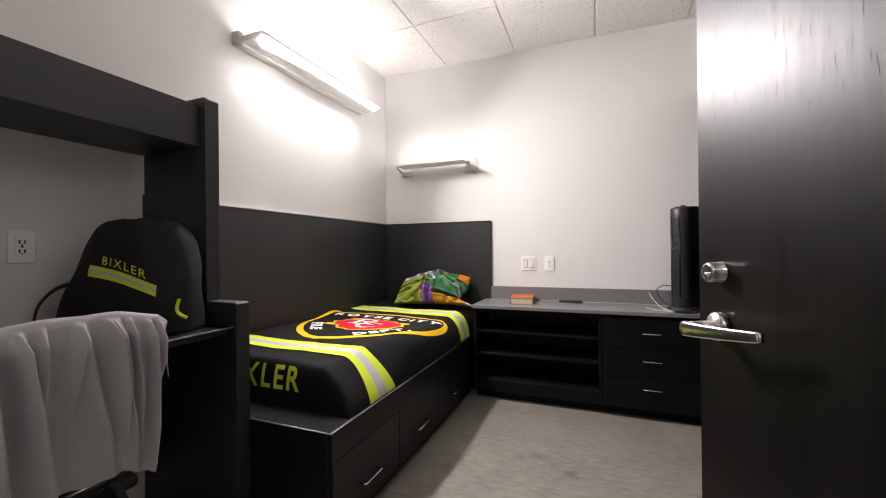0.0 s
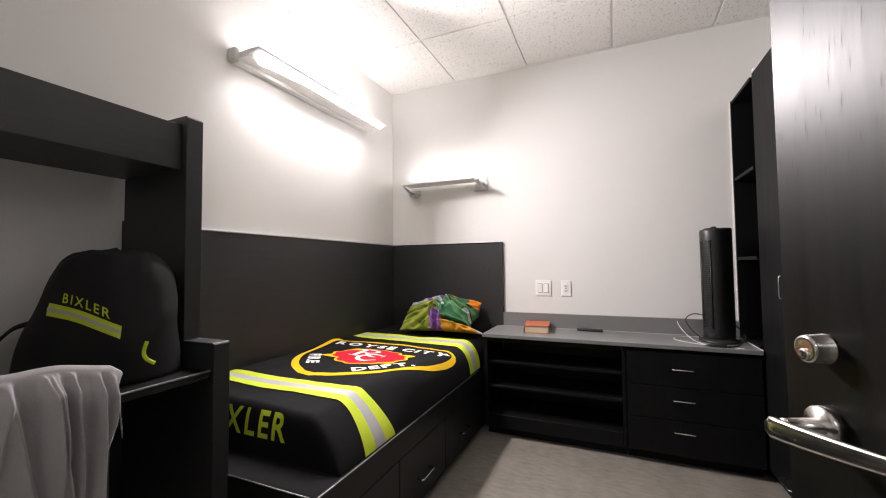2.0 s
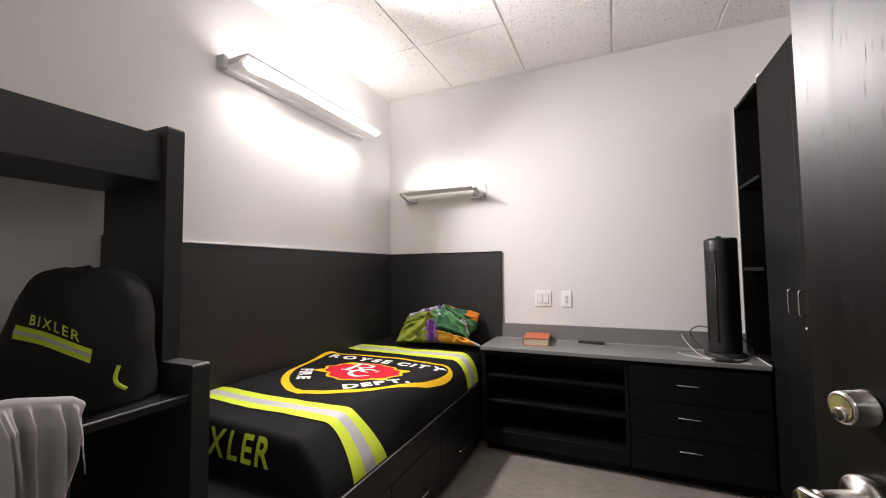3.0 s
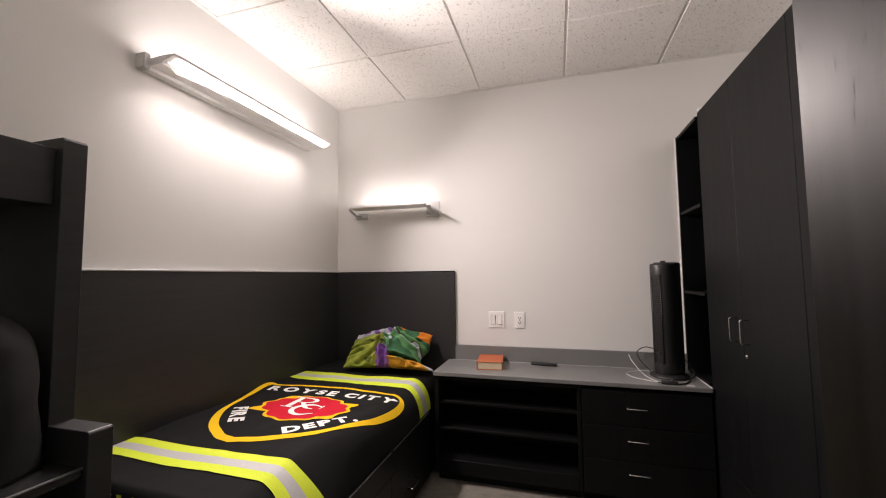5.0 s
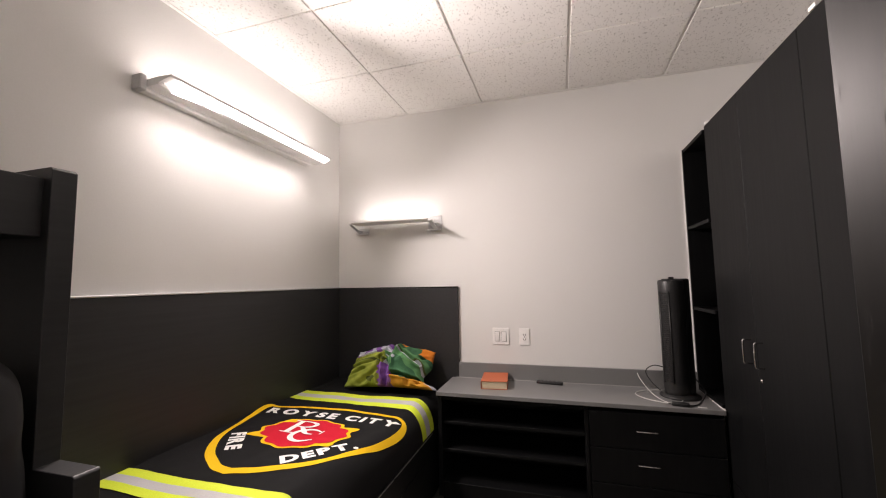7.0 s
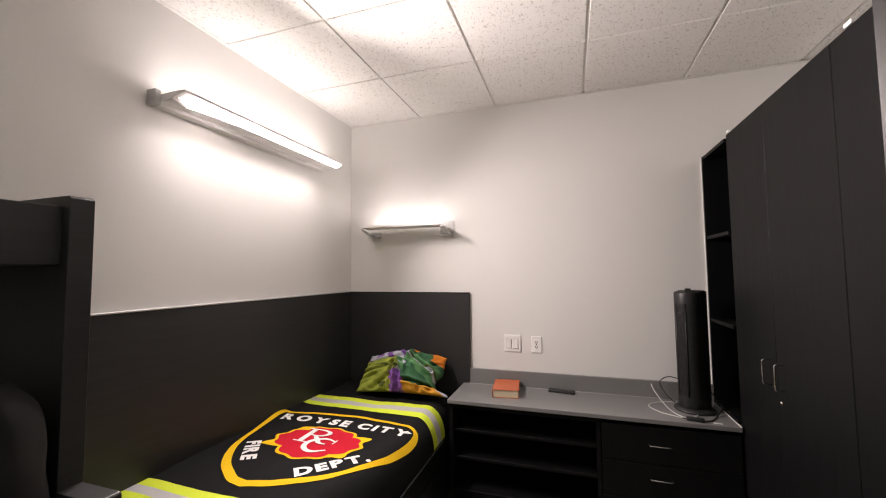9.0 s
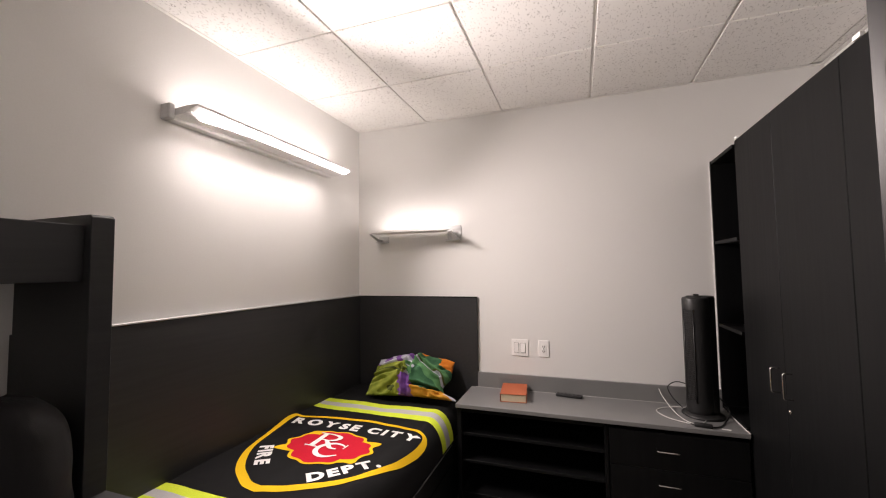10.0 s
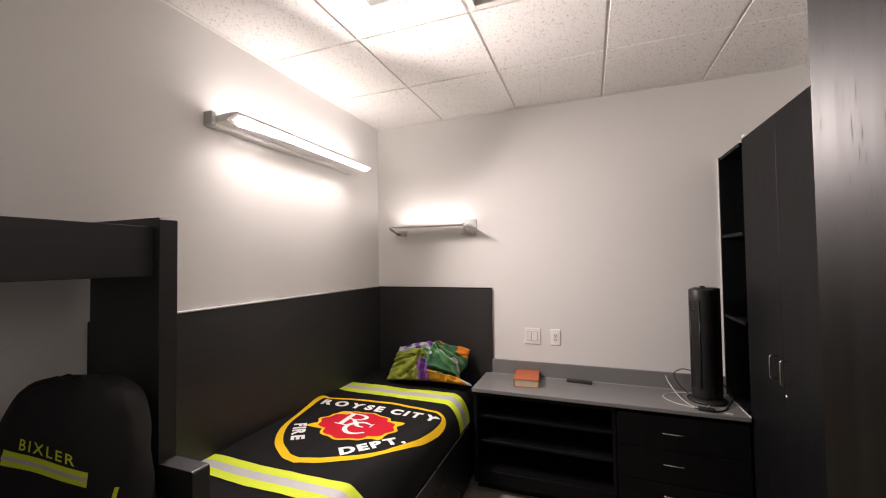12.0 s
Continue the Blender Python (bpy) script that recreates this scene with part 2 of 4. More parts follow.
def structure(name, bm, mat, label, category):
    return tagged(part(name, bm, mat), label, category, kind="structure")


def add_box(bm, x0, x1, y0, y1, z0, z1, bevel=0.0, segments=1):
    made = bmesh.ops.create_cube(bm, size=1.0)["verts"]
    for v in made:
        v.co = Vector((x0 + (v.co.x + 0.5) * (x1 - x0), y0 + (v.co.y + 0.5) * (y1 - y0), z0 + (v.co.z + 0.5) * (z1 - z0)))
    if bevel:
        edges = {e for v in made for e in v.link_edges}
        bmesh.ops.bevel(bm, geom=list(edges), offset=bevel, segments=segments, affect="EDGES", profile=0.5)
    return bm


def box(x0, x1, y0, y1, z0, z1, bevel=0.002, segments=1):
    return add_box(bmesh.new(), x0, x1, y0, y1, z0, z1, bevel, segments)


def turned(bm, at, angle):
    bmesh.ops.rotate(bm, cent=at, matrix=Matrix.Rotation(radians(angle), 3, "Z"), verts=bm.verts)
    return bm


def tube(points, radius, sides=10, closed=False, flat=1.0):
    """A round bar along a line of points."""
    bm = bmesh.new()
    pts = [Vector(p) for p in points]
    rings = []
    count = len(pts)
    side = None
    for i, p in enumerate(pts):
        a = pts[i - 1] if i or closed else p
        b = pts[(i + 1) % count] if i < count - 1 or closed else p
        way = (b - a).normalized()
        if side is None:
            side = way.orthogonal().normalized()
        side = (side - way * side.dot(way)).normalized()
        up = way.cross(side)
        rings.append([bm.verts.new(p + radius * (math.cos(q) * side + flat * math.sin(q) * up))
                      for q in (2 * math.pi * k / sides for k in range(sides))])
    for i in range(count if closed else count - 1):
        r, s = rings[i], rings[(i + 1) % count]
        for k in range(sides):
            bm.faces.new((r[k], r[(k + 1) % sides], s[(k + 1) % sides], s[k]))
    if not closed:
        bm.faces.new(rings[0][::-1])
        bm.faces.new(rings[-1])
    bmesh.ops.recalc_face_normals(bm, faces=bm.faces)
    return bm


def rounded(points, radius, steps=4):
    """The line of points with its corners rounded."""
    pts = [Vector(p) for p in points]
    out = [pts[0]]
    for a, b, c in zip(pts, pts[1:], pts[2:]):
        p, q = b + (a - b).normalized() * radius, b + (c - b).normalized() * radius
        for k in range(steps + 1):
            u = k / steps
            out.append(p * (1 - u) ** 2 + b * 2 * u * (1 - u) + q * u * u)
    return out + [pts[-1]]


def lathe(profile, at, axis=(0, 0, 1), sides=32):
    """A turned body: rows of (radius, height) along the axis from at."""
    bm = bmesh.new()
    axis = Vector(axis).normalized()
    u = axis.orthogonal().normalized()
    w = axis.cross(u)
    rings = [[bm.verts.new(Vector(at) + h * axis + r * (math.cos(q) * u + math.sin(q) * w))
              for q in (2 * math.pi * k / sides for k in range(sides))] for r, h in profile]
    for r, s in zip(rings, rings[1:]):
        for k in range(sides):
            bm.faces.new((r[k], r[(k + 1) % sides], s[(k + 1) % sides], s[k]))
    bm.faces.new(rings[0][::-1])
    bm.faces.new(rings[-1])
    bmesh.ops.recalc_face_normals(bm, faces=bm.faces)
    return bm


def prism(outline, depth, place):
    """A flat outline of (u, v) given a depth; place(u, v, w) puts it in the world."""
    bm = bmesh.new()
    low = [bm.verts.new(place(u, v, 0)) for u, v in outline]
    high = [bm.verts.new(place(u, v, depth)) for u, v in outline]
    n = len(outline)
    for k in range(n):
        bm.faces.new((low[k], low[(k + 1) % n], high[(k + 1) % n], high[k]))
    bm.faces.new(low[::-1])
    bm.faces.new(high)
    bmesh.ops.recalc_face_normals(bm, faces=bm.faces)
    return bm


def thicken(bm, depth):
    """Gives an open sheet a second skin along its normals, joined round the rim."""
    bm.normal_update()
    verts, faces = bm.verts[:], bm.faces[:]
    rim = [e for e in bm.edges if len(e.link_faces) == 1]
    twin = {v: bm.verts.new(v.co - v.normal * depth) for v in verts}
    for f in faces:
        bm.faces.new([twin[v] for v in reversed(f.verts)])
    for e in rim:
        a, b = e.verts
        bm.faces.new((a, b, twin[b], twin[a]))
    bmesh.ops.recalc_face_normals(bm, faces=bm.faces)
    return bm


def letters(text, size, place, spacing=1.0, shear=0.0, bold=0.0, cuts=0):
    """Built-in letters, one bmesh a letter, put in the world by place(u, v)."""
    out = []
    pen = 0.0
    for ch in text:
        cu = bpy.data.curves.new("letter", "FONT")
        cu.body, cu.size, cu.shear, cu.offset, cu.resolution_u = ch, size, shear, bold, 4
        ob = bpy.data.objects.new("letter", cu)
        me = ob.to_mesh()
        if len(me.vertices):
            lo, hi = min(v.co.x for v in me.vertices), max(v.co.x for v in me.vertices)
            bm = bmesh.new()
            bm.from_mesh(me)
            mid = pen + (hi - lo) / 2
            out.append((ch, mid, bm, lo + (hi - lo) / 2))
            pen += (hi - lo) + 0.16 * size * spacing
        else:
            pen += 0.32 * size
        ob.to_mesh_clear()
        bpy.data.objects.remove(ob)
    width = pen - 0.16 * size * spacing
    done = []
    for ch, mid, bm, own in out:
        bmesh.ops.triangulate(bm, faces=bm.faces)
        if cuts:
            bmesh.ops.subdivide_edges(bm, edges=bm.edges[:], cuts=cuts, use_grid_fill=True)
        for v in bm.verts:
            v.co = place(v.co.x - own, v.co.y, mid, width)
        bmesh.ops.recalc_face_normals(bm, faces=bm.faces)
        if sum(f.normal.z for f in bm.faces) < 0:
            bmesh.ops.reverse_faces(bm, faces=bm.faces)
        done.append(bm)
    return done


def wire_pull(parent, a, b, out, name="handle"):
    """A bent steel wire handle between two points, standing off along out."""
    a, b, out = Vector(a), Vector(b), Vector(out)
    return part(name, tube(rounded([a, a + out, b + out, b], 0.009), 0.0035, 8), BRIGHT_STEEL, parent, "bent bright steel wire handle", True)


# ---- structure ----
T = 0.12
structure("floor", box(X_LEFT - T, X_RIGHT + T, -2.4, Y_BACK + T, -0.1, 0.0, 0), FLOOR_MAT, "grey streaked resilient floor with scuffs", "floor")
structure("wall_west", box(X_LEFT - T, X_LEFT, 0.12, Y_BACK + T, 0, CEIL + 0.1, 0), PAINT, "off-white painted wall behind the bed and desk", "wall")
structure("wall_north", box(X_LEFT, X_RIGHT, Y_BACK, Y_BACK + T, 0, CEIL + 0.1, 0), PAINT, "off-white painted wall over the counter", "wall")
structure("wall_east", box(X_RIGHT, X_RIGHT + T, 0.12, Y_BACK + T, 0, CEIL + 0.1, 0), PAINT, "off-white painted wall behind the wardrobe", "wall")
DOOR_L, DOOR_R, DOOR_H = -0.40, 0.575, 2.13
bm = box(X_LEFT, DOOR_L, 0.12, Y_DOOR, 0, CEIL + 0.1, 0)
add_box(bm, DOOR_R, X_RIGHT, 0.12, Y_DOOR, 0, CEIL + 0.1)
add_box(bm, DOOR_L, DOOR_R, 0.12, Y_DOOR, DOOR_H, CEIL + 0.1)
structure("wall_south", bm, PAINT, "off-white painted wall with the doorway", "wall")
bm = box(DOOR_L - 0.04, DOOR_L + 0.02, 0.10, 0.26, 0, DOOR_H + 0.02)
add_box(bm, DOOR_R - 0.02, DOOR_R + 0.04, 0.10, 0.26, 0, DOOR_H + 0.02, 0.002)
add_box(bm, DOOR_L + 0.02, DOOR_R - 0.02, 0.10, 0.26, DOOR_H - 0.03, DOOR_H + 0.02, 0.002)
structure("door_frame", bm, BLACK_STEEL, "dark painted steel door frame", "door frame")
# unseen hall added behind the doorway, closing the space round its fill light
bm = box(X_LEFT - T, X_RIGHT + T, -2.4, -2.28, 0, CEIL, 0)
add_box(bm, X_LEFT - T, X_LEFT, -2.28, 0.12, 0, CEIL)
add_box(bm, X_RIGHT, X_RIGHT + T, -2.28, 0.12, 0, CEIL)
structure("wall_hall_unseen", bm, HALL_PAINT, "unseen plain hall walls added behind the doorway", "wall")

# suspended ceiling: tiles set above a grid of tees, all in one mesh
GX = [X_LEFT, -1.15, -0.54, 0.07, 0.68, 1.29, X_RIGHT]
GY = [0.24, 0.355, 0.965, 1.575, 2.185, 2.79, Y_BACK]
bm = bmesh.new()
for x0, x1 in zip(GX, GX[1:]):
    for y0, y1 in zip(GY, GY[1:]):
        if (x0, y0) == (-0.54, 1.575):
            continue
        if x1 - x0 > 0.1 and y1 - y0 > 0.1:
            add_box(bm, x0 + 0.0075, x1 - 0.0075, y0 + 0.0075, y1 - 0.0075, CEIL - 0.002, CEIL + 0.018, 0.0025)
        else:
            add_box(bm, x0 + 0.006, x1 - 0.006, y0 + 0.006, y1 - 0.006, CEIL + 0.003, CEIL + 0.018)
for f in bm.faces:
    f.material_index = 0
n0 = len(bm.faces)
add_box(bm, X_LEFT - T, X_RIGHT + T, -2.4, Y_BACK + T, CEIL + 0.1, CEIL + 0.2)
for x in GX[1:-1]:
    add_box(bm, x - 0.012, x + 0.012, Y_DOOR, Y_BACK, CEIL + 0.0055, CEIL + 0.03)
for y in GY[1:-1]:
    for x0, x1 in zip(GX, GX[1:]):
        add_box(bm, x0 + 0.012, x1 - 0.012, y - 0.012, y + 0.012, CEIL + 0.0055, CEIL + 0.03)
add_box(bm, X_LEFT, X_LEFT + 0.02, Y_DOOR, Y_BACK, CEIL - 0.007, CEIL - 0.0045)
add_box(bm, X_RIGHT - 0.02, X_RIGHT, Y_DOOR, Y_BACK, CEIL - 0.007, CEIL - 0.0045)
add_box(bm, X_LEFT + 0.02, X_RIGHT - 0.02, Y_BACK - 0.02, Y_BACK, CEIL - 0.007, CEIL - 0.0045)
add_box(bm, X_LEFT + 0.02, X_RIGHT - 0.02, Y_DOOR, Y_DOOR + 0.02, CEIL - 0.007, CEIL - 0.0045)
add_box(bm, X_LEFT, X_RIGHT, -2.28, 0.12, CEIL + 0.002, CEIL + 0.02)
bm.faces.ensure_lookup_table()
for f in list(bm.faces)[n0:]:
    f.material_index = 1
tagged(part("ceiling", bm, [TILE, TEE]), "white fissured ceiling tiles in a white metal grid", "ceiling", kind="structure")

# ceiling fittings
speaker = thing("ceiling_speaker", (-0.885, 1.92, CEIL), "round white ceiling speaker with a slotted grille", "speaker")
part("cover", lathe([(0.135, 0.001), (0.135, -0.004), (0.128, -0.009), (0.06, -0.016), (0.055, -0.016)], (-0.885, 1.92, CEIL)), WHITE_PLASTIC, speaker, "", True)
for k in range(9):
    part("slot", box(-0.93 + k * 0.0112, -0.926 + k * 0.0112, 1.885, 1.955, CEIL - 0.0175, CEIL - 0.015, 0), DARK_SLOT, speaker)
for a in (0.7, 2.6, 4.4):
    part("screw", lathe([(0.004, 0), (0.004, -0.004)], (-0.885 + 0.1 * math.cos(a), 1.92 + 0.1 * math.sin(a), CEIL - 0.008), sides=10), DARK_SLOT, speaker)
vent = thing("ceiling_vent", (-0.235, 1.88, CEIL), "white metal louvred air vent set in the ceiling grid", "vent")
part("backing", box(-0.53, 0.06, 1.585, 2.175, CEIL + 0.075, CEIL + 0.085, 0), DARK_SLOT, vent)
bm = bmesh.new()
for x0, x1, y0, y1 in ((-0.53, -0.50, 1.585, 2.175), (0.03, 0.06, 1.585, 2.175), (-0.50, 0.03, 1.585, 1.615), (-0.50, 0.03, 2.145, 2.175)):
    add_box(bm, x0, x1, y0, y1, CEIL - 0.006, CEIL + 0.07, 0.002)
part("frame", bm, WHITE_METAL, vent)
for k in range(9):
    y = 1.65 + k * 0.056
    bm = box(-0.498, 0.028, y - 0.025, y + 0.025, CEIL + 0.028, CEIL + 0.031, 0)
    bmesh.ops.rotate(bm, cent=(0, y, CEIL + 0.03), matrix=Matrix.Rotation(radians(32), 3, "X"), verts=bm.verts)
    part("slat", bm, WHITE_METAL, vent)
# unseen light added behind the doorway to brighten the desk side
hall_fill = thing("unseen_hall_fill", (0.1, -1.3, CEIL), "unseen fill light added in the hall", "lamp")
part("frame", box(-0.2, 0.4, -1.6, -1.0, CEIL - 0.012, CEIL + 0.001), WHITE_METAL, hall_fill)
part("diffuser", box(-0.17, 0.37, -1.57, -1.03, CEIL - 0.016, CEIL - 0.0125, 0), HALL_FILL_GLOW, hall_fill)

# ---- wall lamps ----
long_lamp = thing("long_wall_lamp", (X_LEFT, 2.42, 2.25), "long lit aluminium wall lamp above the bed", "wall lamp", "wall lamps")
part("wall_rail", box(X_LEFT, X_LEFT + 0.045, 1.82, 3.005, 2.245, 2.30, 0.004), PALE_ALU, long_lamp)
part("end_bracket", box(X_LEFT, X_LEFT + 0.055, 1.79, 1.8195, 2.243, 2.312, 0.004), ALU, long_lamp)
bm = prism([(0.0, 0.004), (0.055, 0.006), (0.090, 0.006), (0.098, 0.014), (0.180, 0.030), (0.186, 0.026), (0.190, 0.036), (0.10, 0.040), (0.0, 0.036)], 1.22,
           lambda u, v, w: Vector((X_LEFT + 0.046 + u * 0.78, 1.82 + w, 2.258 + v)))
part("shade", bm, PALE_ALU, long_lamp)
bm = box(X_LEFT + 0.140, X_LEFT + 0.184, 1.86, 3.02, 2.265, 2.271, 0.001)
bmesh.ops.rotate(bm, cent=(X_LEFT + 0.155, 0, 2.267), matrix=Matrix.Rotation(radians(-24), 3, "Y"), verts=bm.verts)
part("lower_diffuser", bm, LENS, long_lamp, "glowing white lower diffuser")
part("lip", box(X_LEFT + 0.1335, X_LEFT + 0.1375, 1.83, 3.035, 2.262, 2.274, 0.001), PALE_ALU, long_lamp)
part("upper_diffuser", box(X_LEFT + 0.075, X_LEFT + 0.165, 1.86, 3.02, 2.2985, 2.3015, 0.0), LENS_UP, long_lamp, "glowing white upper diffuser")

short_lamp = thing("short_wall_lamp", (-1.24, Y_BACK, 1.79), "short lit aluminium wall lamp above the headboard", "wall lamp", "wall lamps")
for x0, x1, tall in ((-1.605, -1.495, 0.05), (-0.99, -0.88, 0.116)):
    x0 = x0 if x0 > -1.2 else x0 + 0.02
    part("wall_plate", box(x0, x1, Y_BACK - 0.006, Y_BACK, 1.780, 1.780 + tall, 0.001), ALU, short_lamp)
    part("foot", box(x0, x1, Y_BACK - 0.06, Y_BACK - 0.006, 1.780, 1.787, 0.001), ALU, short_lamp)
    xm = x0 + 0.02 if x0 < -1.2 else x1 - 0.05
    arm = prism([(0, 0), (0.06, 0), (0.19, 0.045), (0.19, 0.055), (0.06, 0.02), (0, 0.02)], 0.012 if x0 < -1.2 else 0.03,
                lambda u, v, w, xm=xm: Vector((xm + w, Y_BACK - 0.006 - u, 1.788 + v)))
    part("arm", arm, ALU, short_lamp)
bm = prism([(0.0, 0.004), (0.15, 0.004), (0.15, 0.018), (0.145, 0.020), (0.14, 0.012), (0.01, 0.010), (0.0, 0.018)], 0.63,
           lambda u, v, w: Vector((-1.565 + w, Y_BACK - 0.045 - u, 1.842 + v)))
part("shade", bm, PALE_ALU, short_lamp)
part("upper_diffuser", box(-1.54, -0.955, Y_BACK - 0.165, Y_BACK - 0.06, 1.8555, 1.858, 0), LENS_SHORT, short_lamp, "glowing white upper diffuser")

# ---- bed unit ----
side_panel = thing("bed_side_panel", (X_LEFT, 2.42, BED_Z), "tall black wood panel on the wall beside the bed", "wall panel", "bed panels")
part("board", box(X_LEFT, X_LEFT + 0.02, 1.40, Y_BACK - 0.022, BED_Z, 1.352, 0.002), PANEL_WOOD, side_panel)
part("cap", box(X_LEFT, X_LEFT + 0.024, 1.40, Y_BACK - 0.022, 1.3525, 1.361, 0.002), ALU, side_panel, "thin pale metal top edge")
headboard = thing("headboard", (-1.27, Y_BACK, BED_Z), "black wood headboard panel fixed to the wall", "headboard", "bed panels")
part("board", box(X_LEFT + 0.001, -0.764, Y_BACK - 0.021, Y_BACK, BED_Z, 1.346, 0.002), PANEL_WOOD, headboard)
part("cap", box(X_LEFT + 0.001, -0.762, Y_BACK - 0.0235, Y_BACK, 1.3465, 1.354, 0.002), LACQUER, headboard, "glossy top edge")

bed = thing("bed", (-1.3, 2.4, 0), "built-in black wood platform bed with three drawers", "bed")
part("plinth", box(X_LEFT + 0.02, BED_X - 0.05, BED_Y + 0.05, Y_BACK - 0.03, 0, 0.062, 0), BED_WOOD, bed)
part("body", box(X_LEFT + 0.022, BED_X - 0.0185, BED_Y, Y_BACK - 0.024, 0.062, BED_Z, 0.002), BED_WOOD, bed)
for n, (y0, y1, h0, h1) in enumerate(((1.40, 1.905, 1.568, 1.692), (1.911, 2.40, 2.072, 2.194), (2.406, 2.98, 2.612, 2.73))):
    d = part("drawer", box(BED_X - 0.018, BED_X, y0, y1, 0.066, 0.335, 0.002), BED_WOOD, bed)
    wire_pull(d, (BED_X, h0, 0.18), (BED_X, h1, 0.18), (0.032, 0, 0))
part("rail", box(BED_X - 0.018, BED_X + 0.001, BED_Y, 3.0, 0.339, BED_Z + 0.004, 0.004, 3), BED_WOOD, bed)
part("foot_rail", box(X_LEFT + 0.03, BED_X - 0.019, BED_Y - 0.004, BED_Y + 0.012, 0.33, BED_Z + 0.004, 0.004, 3), BED_WOOD, bed)

part("edge_band", tube([(BED_X - 0.002, 3.0, BED_Z + 0.0035), (BED_X - 0.002, BED_Y - 0.002, BED_Z + 0.0035), (X_LEFT + 0.03, BED_Y - 0.002, BED_Z + 0.0035)], 0.0028, 10), EDGE_HIGHLIGHT, bed, "edge with its highlight painted pale", True)

# mattress and blanket share one soft top surface
MX0, MX1, MY0, MY1 = X_LEFT + 0.022, -0.842, 1.41, 3.42
FOOT_Y = 1.527


def ease(d, r, p):
    d = max(0.0, min(1.0, d / r))
    return (1 - (1 - d) ** p) ** (1 / p)


def ease_in(x, a, b):
    x = max(0.0, min(1.0, (x - a) / (b - a)))
    return x * x * (3 - 2 * x)


def swell(x, y):
    """Soft rise of the blanket in the middle and under the pillow."""
    w = 0.3 + 0.7 * max(0.0, min(1.0, (x + 1.35) / 0.4))
    return w * (0.036 * math.exp(-((y - 2.05) / 0.38) ** 2) + 0.022 * math.exp(-((y - 3.04) / 0.15) ** 2))


def top(x, y, lift=0.0):
    """Height of the blanket over the bed at x, y."""
    k = ease_in(y, 1.9, 2.25)
    side = ease(MX1 - x, 0.16 - 0.04 * k, 1.32 + 0.68 * k)
    foot = ease(y - FOOT_Y, 0.05, 2.5)
    h = 0.165 + 0.028 * max(0.0, min(1.0, (-0.95 - x) / 0.7)) - 0.004 * math.exp(-((y - 1.75) / 0.25) ** 2)
    h += 0.03 * math.exp(-((x + 1.78) / 0.05) ** 2) * math.exp(-((y - 2.62) / 0.20) ** 2)
    h += 0.014 * math.exp(-((y - 1.50) / 0.12) ** 2)
    h += swell(x, y)
    soft = noise.noise((x * 5, y * 4, 0.3)) * 0.006 + noise.noise((x * 16, y * 11, 2.0)) * 0.0022
    return BED_Z + 0.006 + side * foot * (h + soft) + lift


def cloth_xs(x0, x1, n):
    out = [x0 + (x1 - 0.15 - x0) * k / n for k in range(n)] if x0 < x1 - 0.15 else []
    return out + [x1 - 0.15 * (1 - math.sin(math.pi / 2 * k / 20)) for k in range(21)]


def cloth_patch(xs, ys, lift, flare=None, skew=0.0):
    bm = bmesh.new()
    rows = []
    for n, y in enumerate(ys):
        out = flare[n] if flare else 0.0
        row = []
        for x in xs:
            yy = y + out * max(0.0, 1 - (MX1 - x) / 0.12) ** 1.5 + skew * (x - MX0)
            row.append(bm.verts.new((x, yy, top(x, yy, lift))))
        rows.append(row)
    for r, s in zip(rows, rows[1:]):
        for k in range(len(xs) - 1):
            bm.faces.new((r[k], r[k + 1], s[k + 1], s[k]))
    bmesh.ops.recalc_face_normals(bm, faces=bm.faces)
    if bm.faces[:][0].normal.z < 0:
        bmesh.ops.reverse_faces(bm, faces=bm.faces)
    # settle the sheet out along its normal, so that it lies proud on the sides too
    bm.normal_update()
    moved = [(v, v.co + v.normal * lift) for v in bm.verts]
    for v, co in moved:
        v.co = co
    return bm


mattress = thing("mattress", (-1.3, 2.4, BED_Z), "mattress under a black fitted sheet on the platform", "mattress")
part("body", box(MX0, MX1 - 0.10, FOOT_Y + 0.03, MY1, BED_Z + 0.003, BED_Z + 0.135, 0.045, 4), BLACK_CLOTH, mattress, "", True)

blanket = thing("blanket", (-1.3, 2.3, BED_Z), "black fleece blanket with lime stripes and a shield emblem", "blanket")
ys = [BED_Y + 0.004, BED_Y + 0.06, FOOT_Y - 0.02] + [FOOT_Y + 0.093 * (k / 36) ** 2.8 for k in range(37)] + [MY0 + 0.21 + (MY1 - MY0 - 0.21) * k / 90 for k in range(1, 91)]
part("cloth", cloth_patch(cloth_xs(MX0, MX1, 46), ys, 0.0), BLACK_CLOTH, blanket, "", True)


def stripe(y0, y1, x0, near=0.0, far=0.0, skew=0.0):
    xs = cloth_xs(x0, MX1, 40)
    w = (y1 - y0) / 3
    for k, m in enumerate((HI_VIS, SILVER, HI_VIS)):
        a, b = y0 + k * w, y0 + (k + 1) * w
        fa, fb = near + (far - near) * k / 3, near + (far - near) * (k + 1) / 3
        part("stripe", cloth_patch(xs, [a + (b - a) * i / 5 for i in range(6)], 0.0022, [fa + (fb - fa) * i / 5 for i in range(6)], skew), m, blanket,
             "silver reflective band" if m is SILVER else "lime yellow band", True)


stripe(1.698, 1.842, MX0, -0.045, 0.03, 0.02)
stripe(2.828, 3.004, MX0 + 0.002, -0.03, 0.0, 0.055)

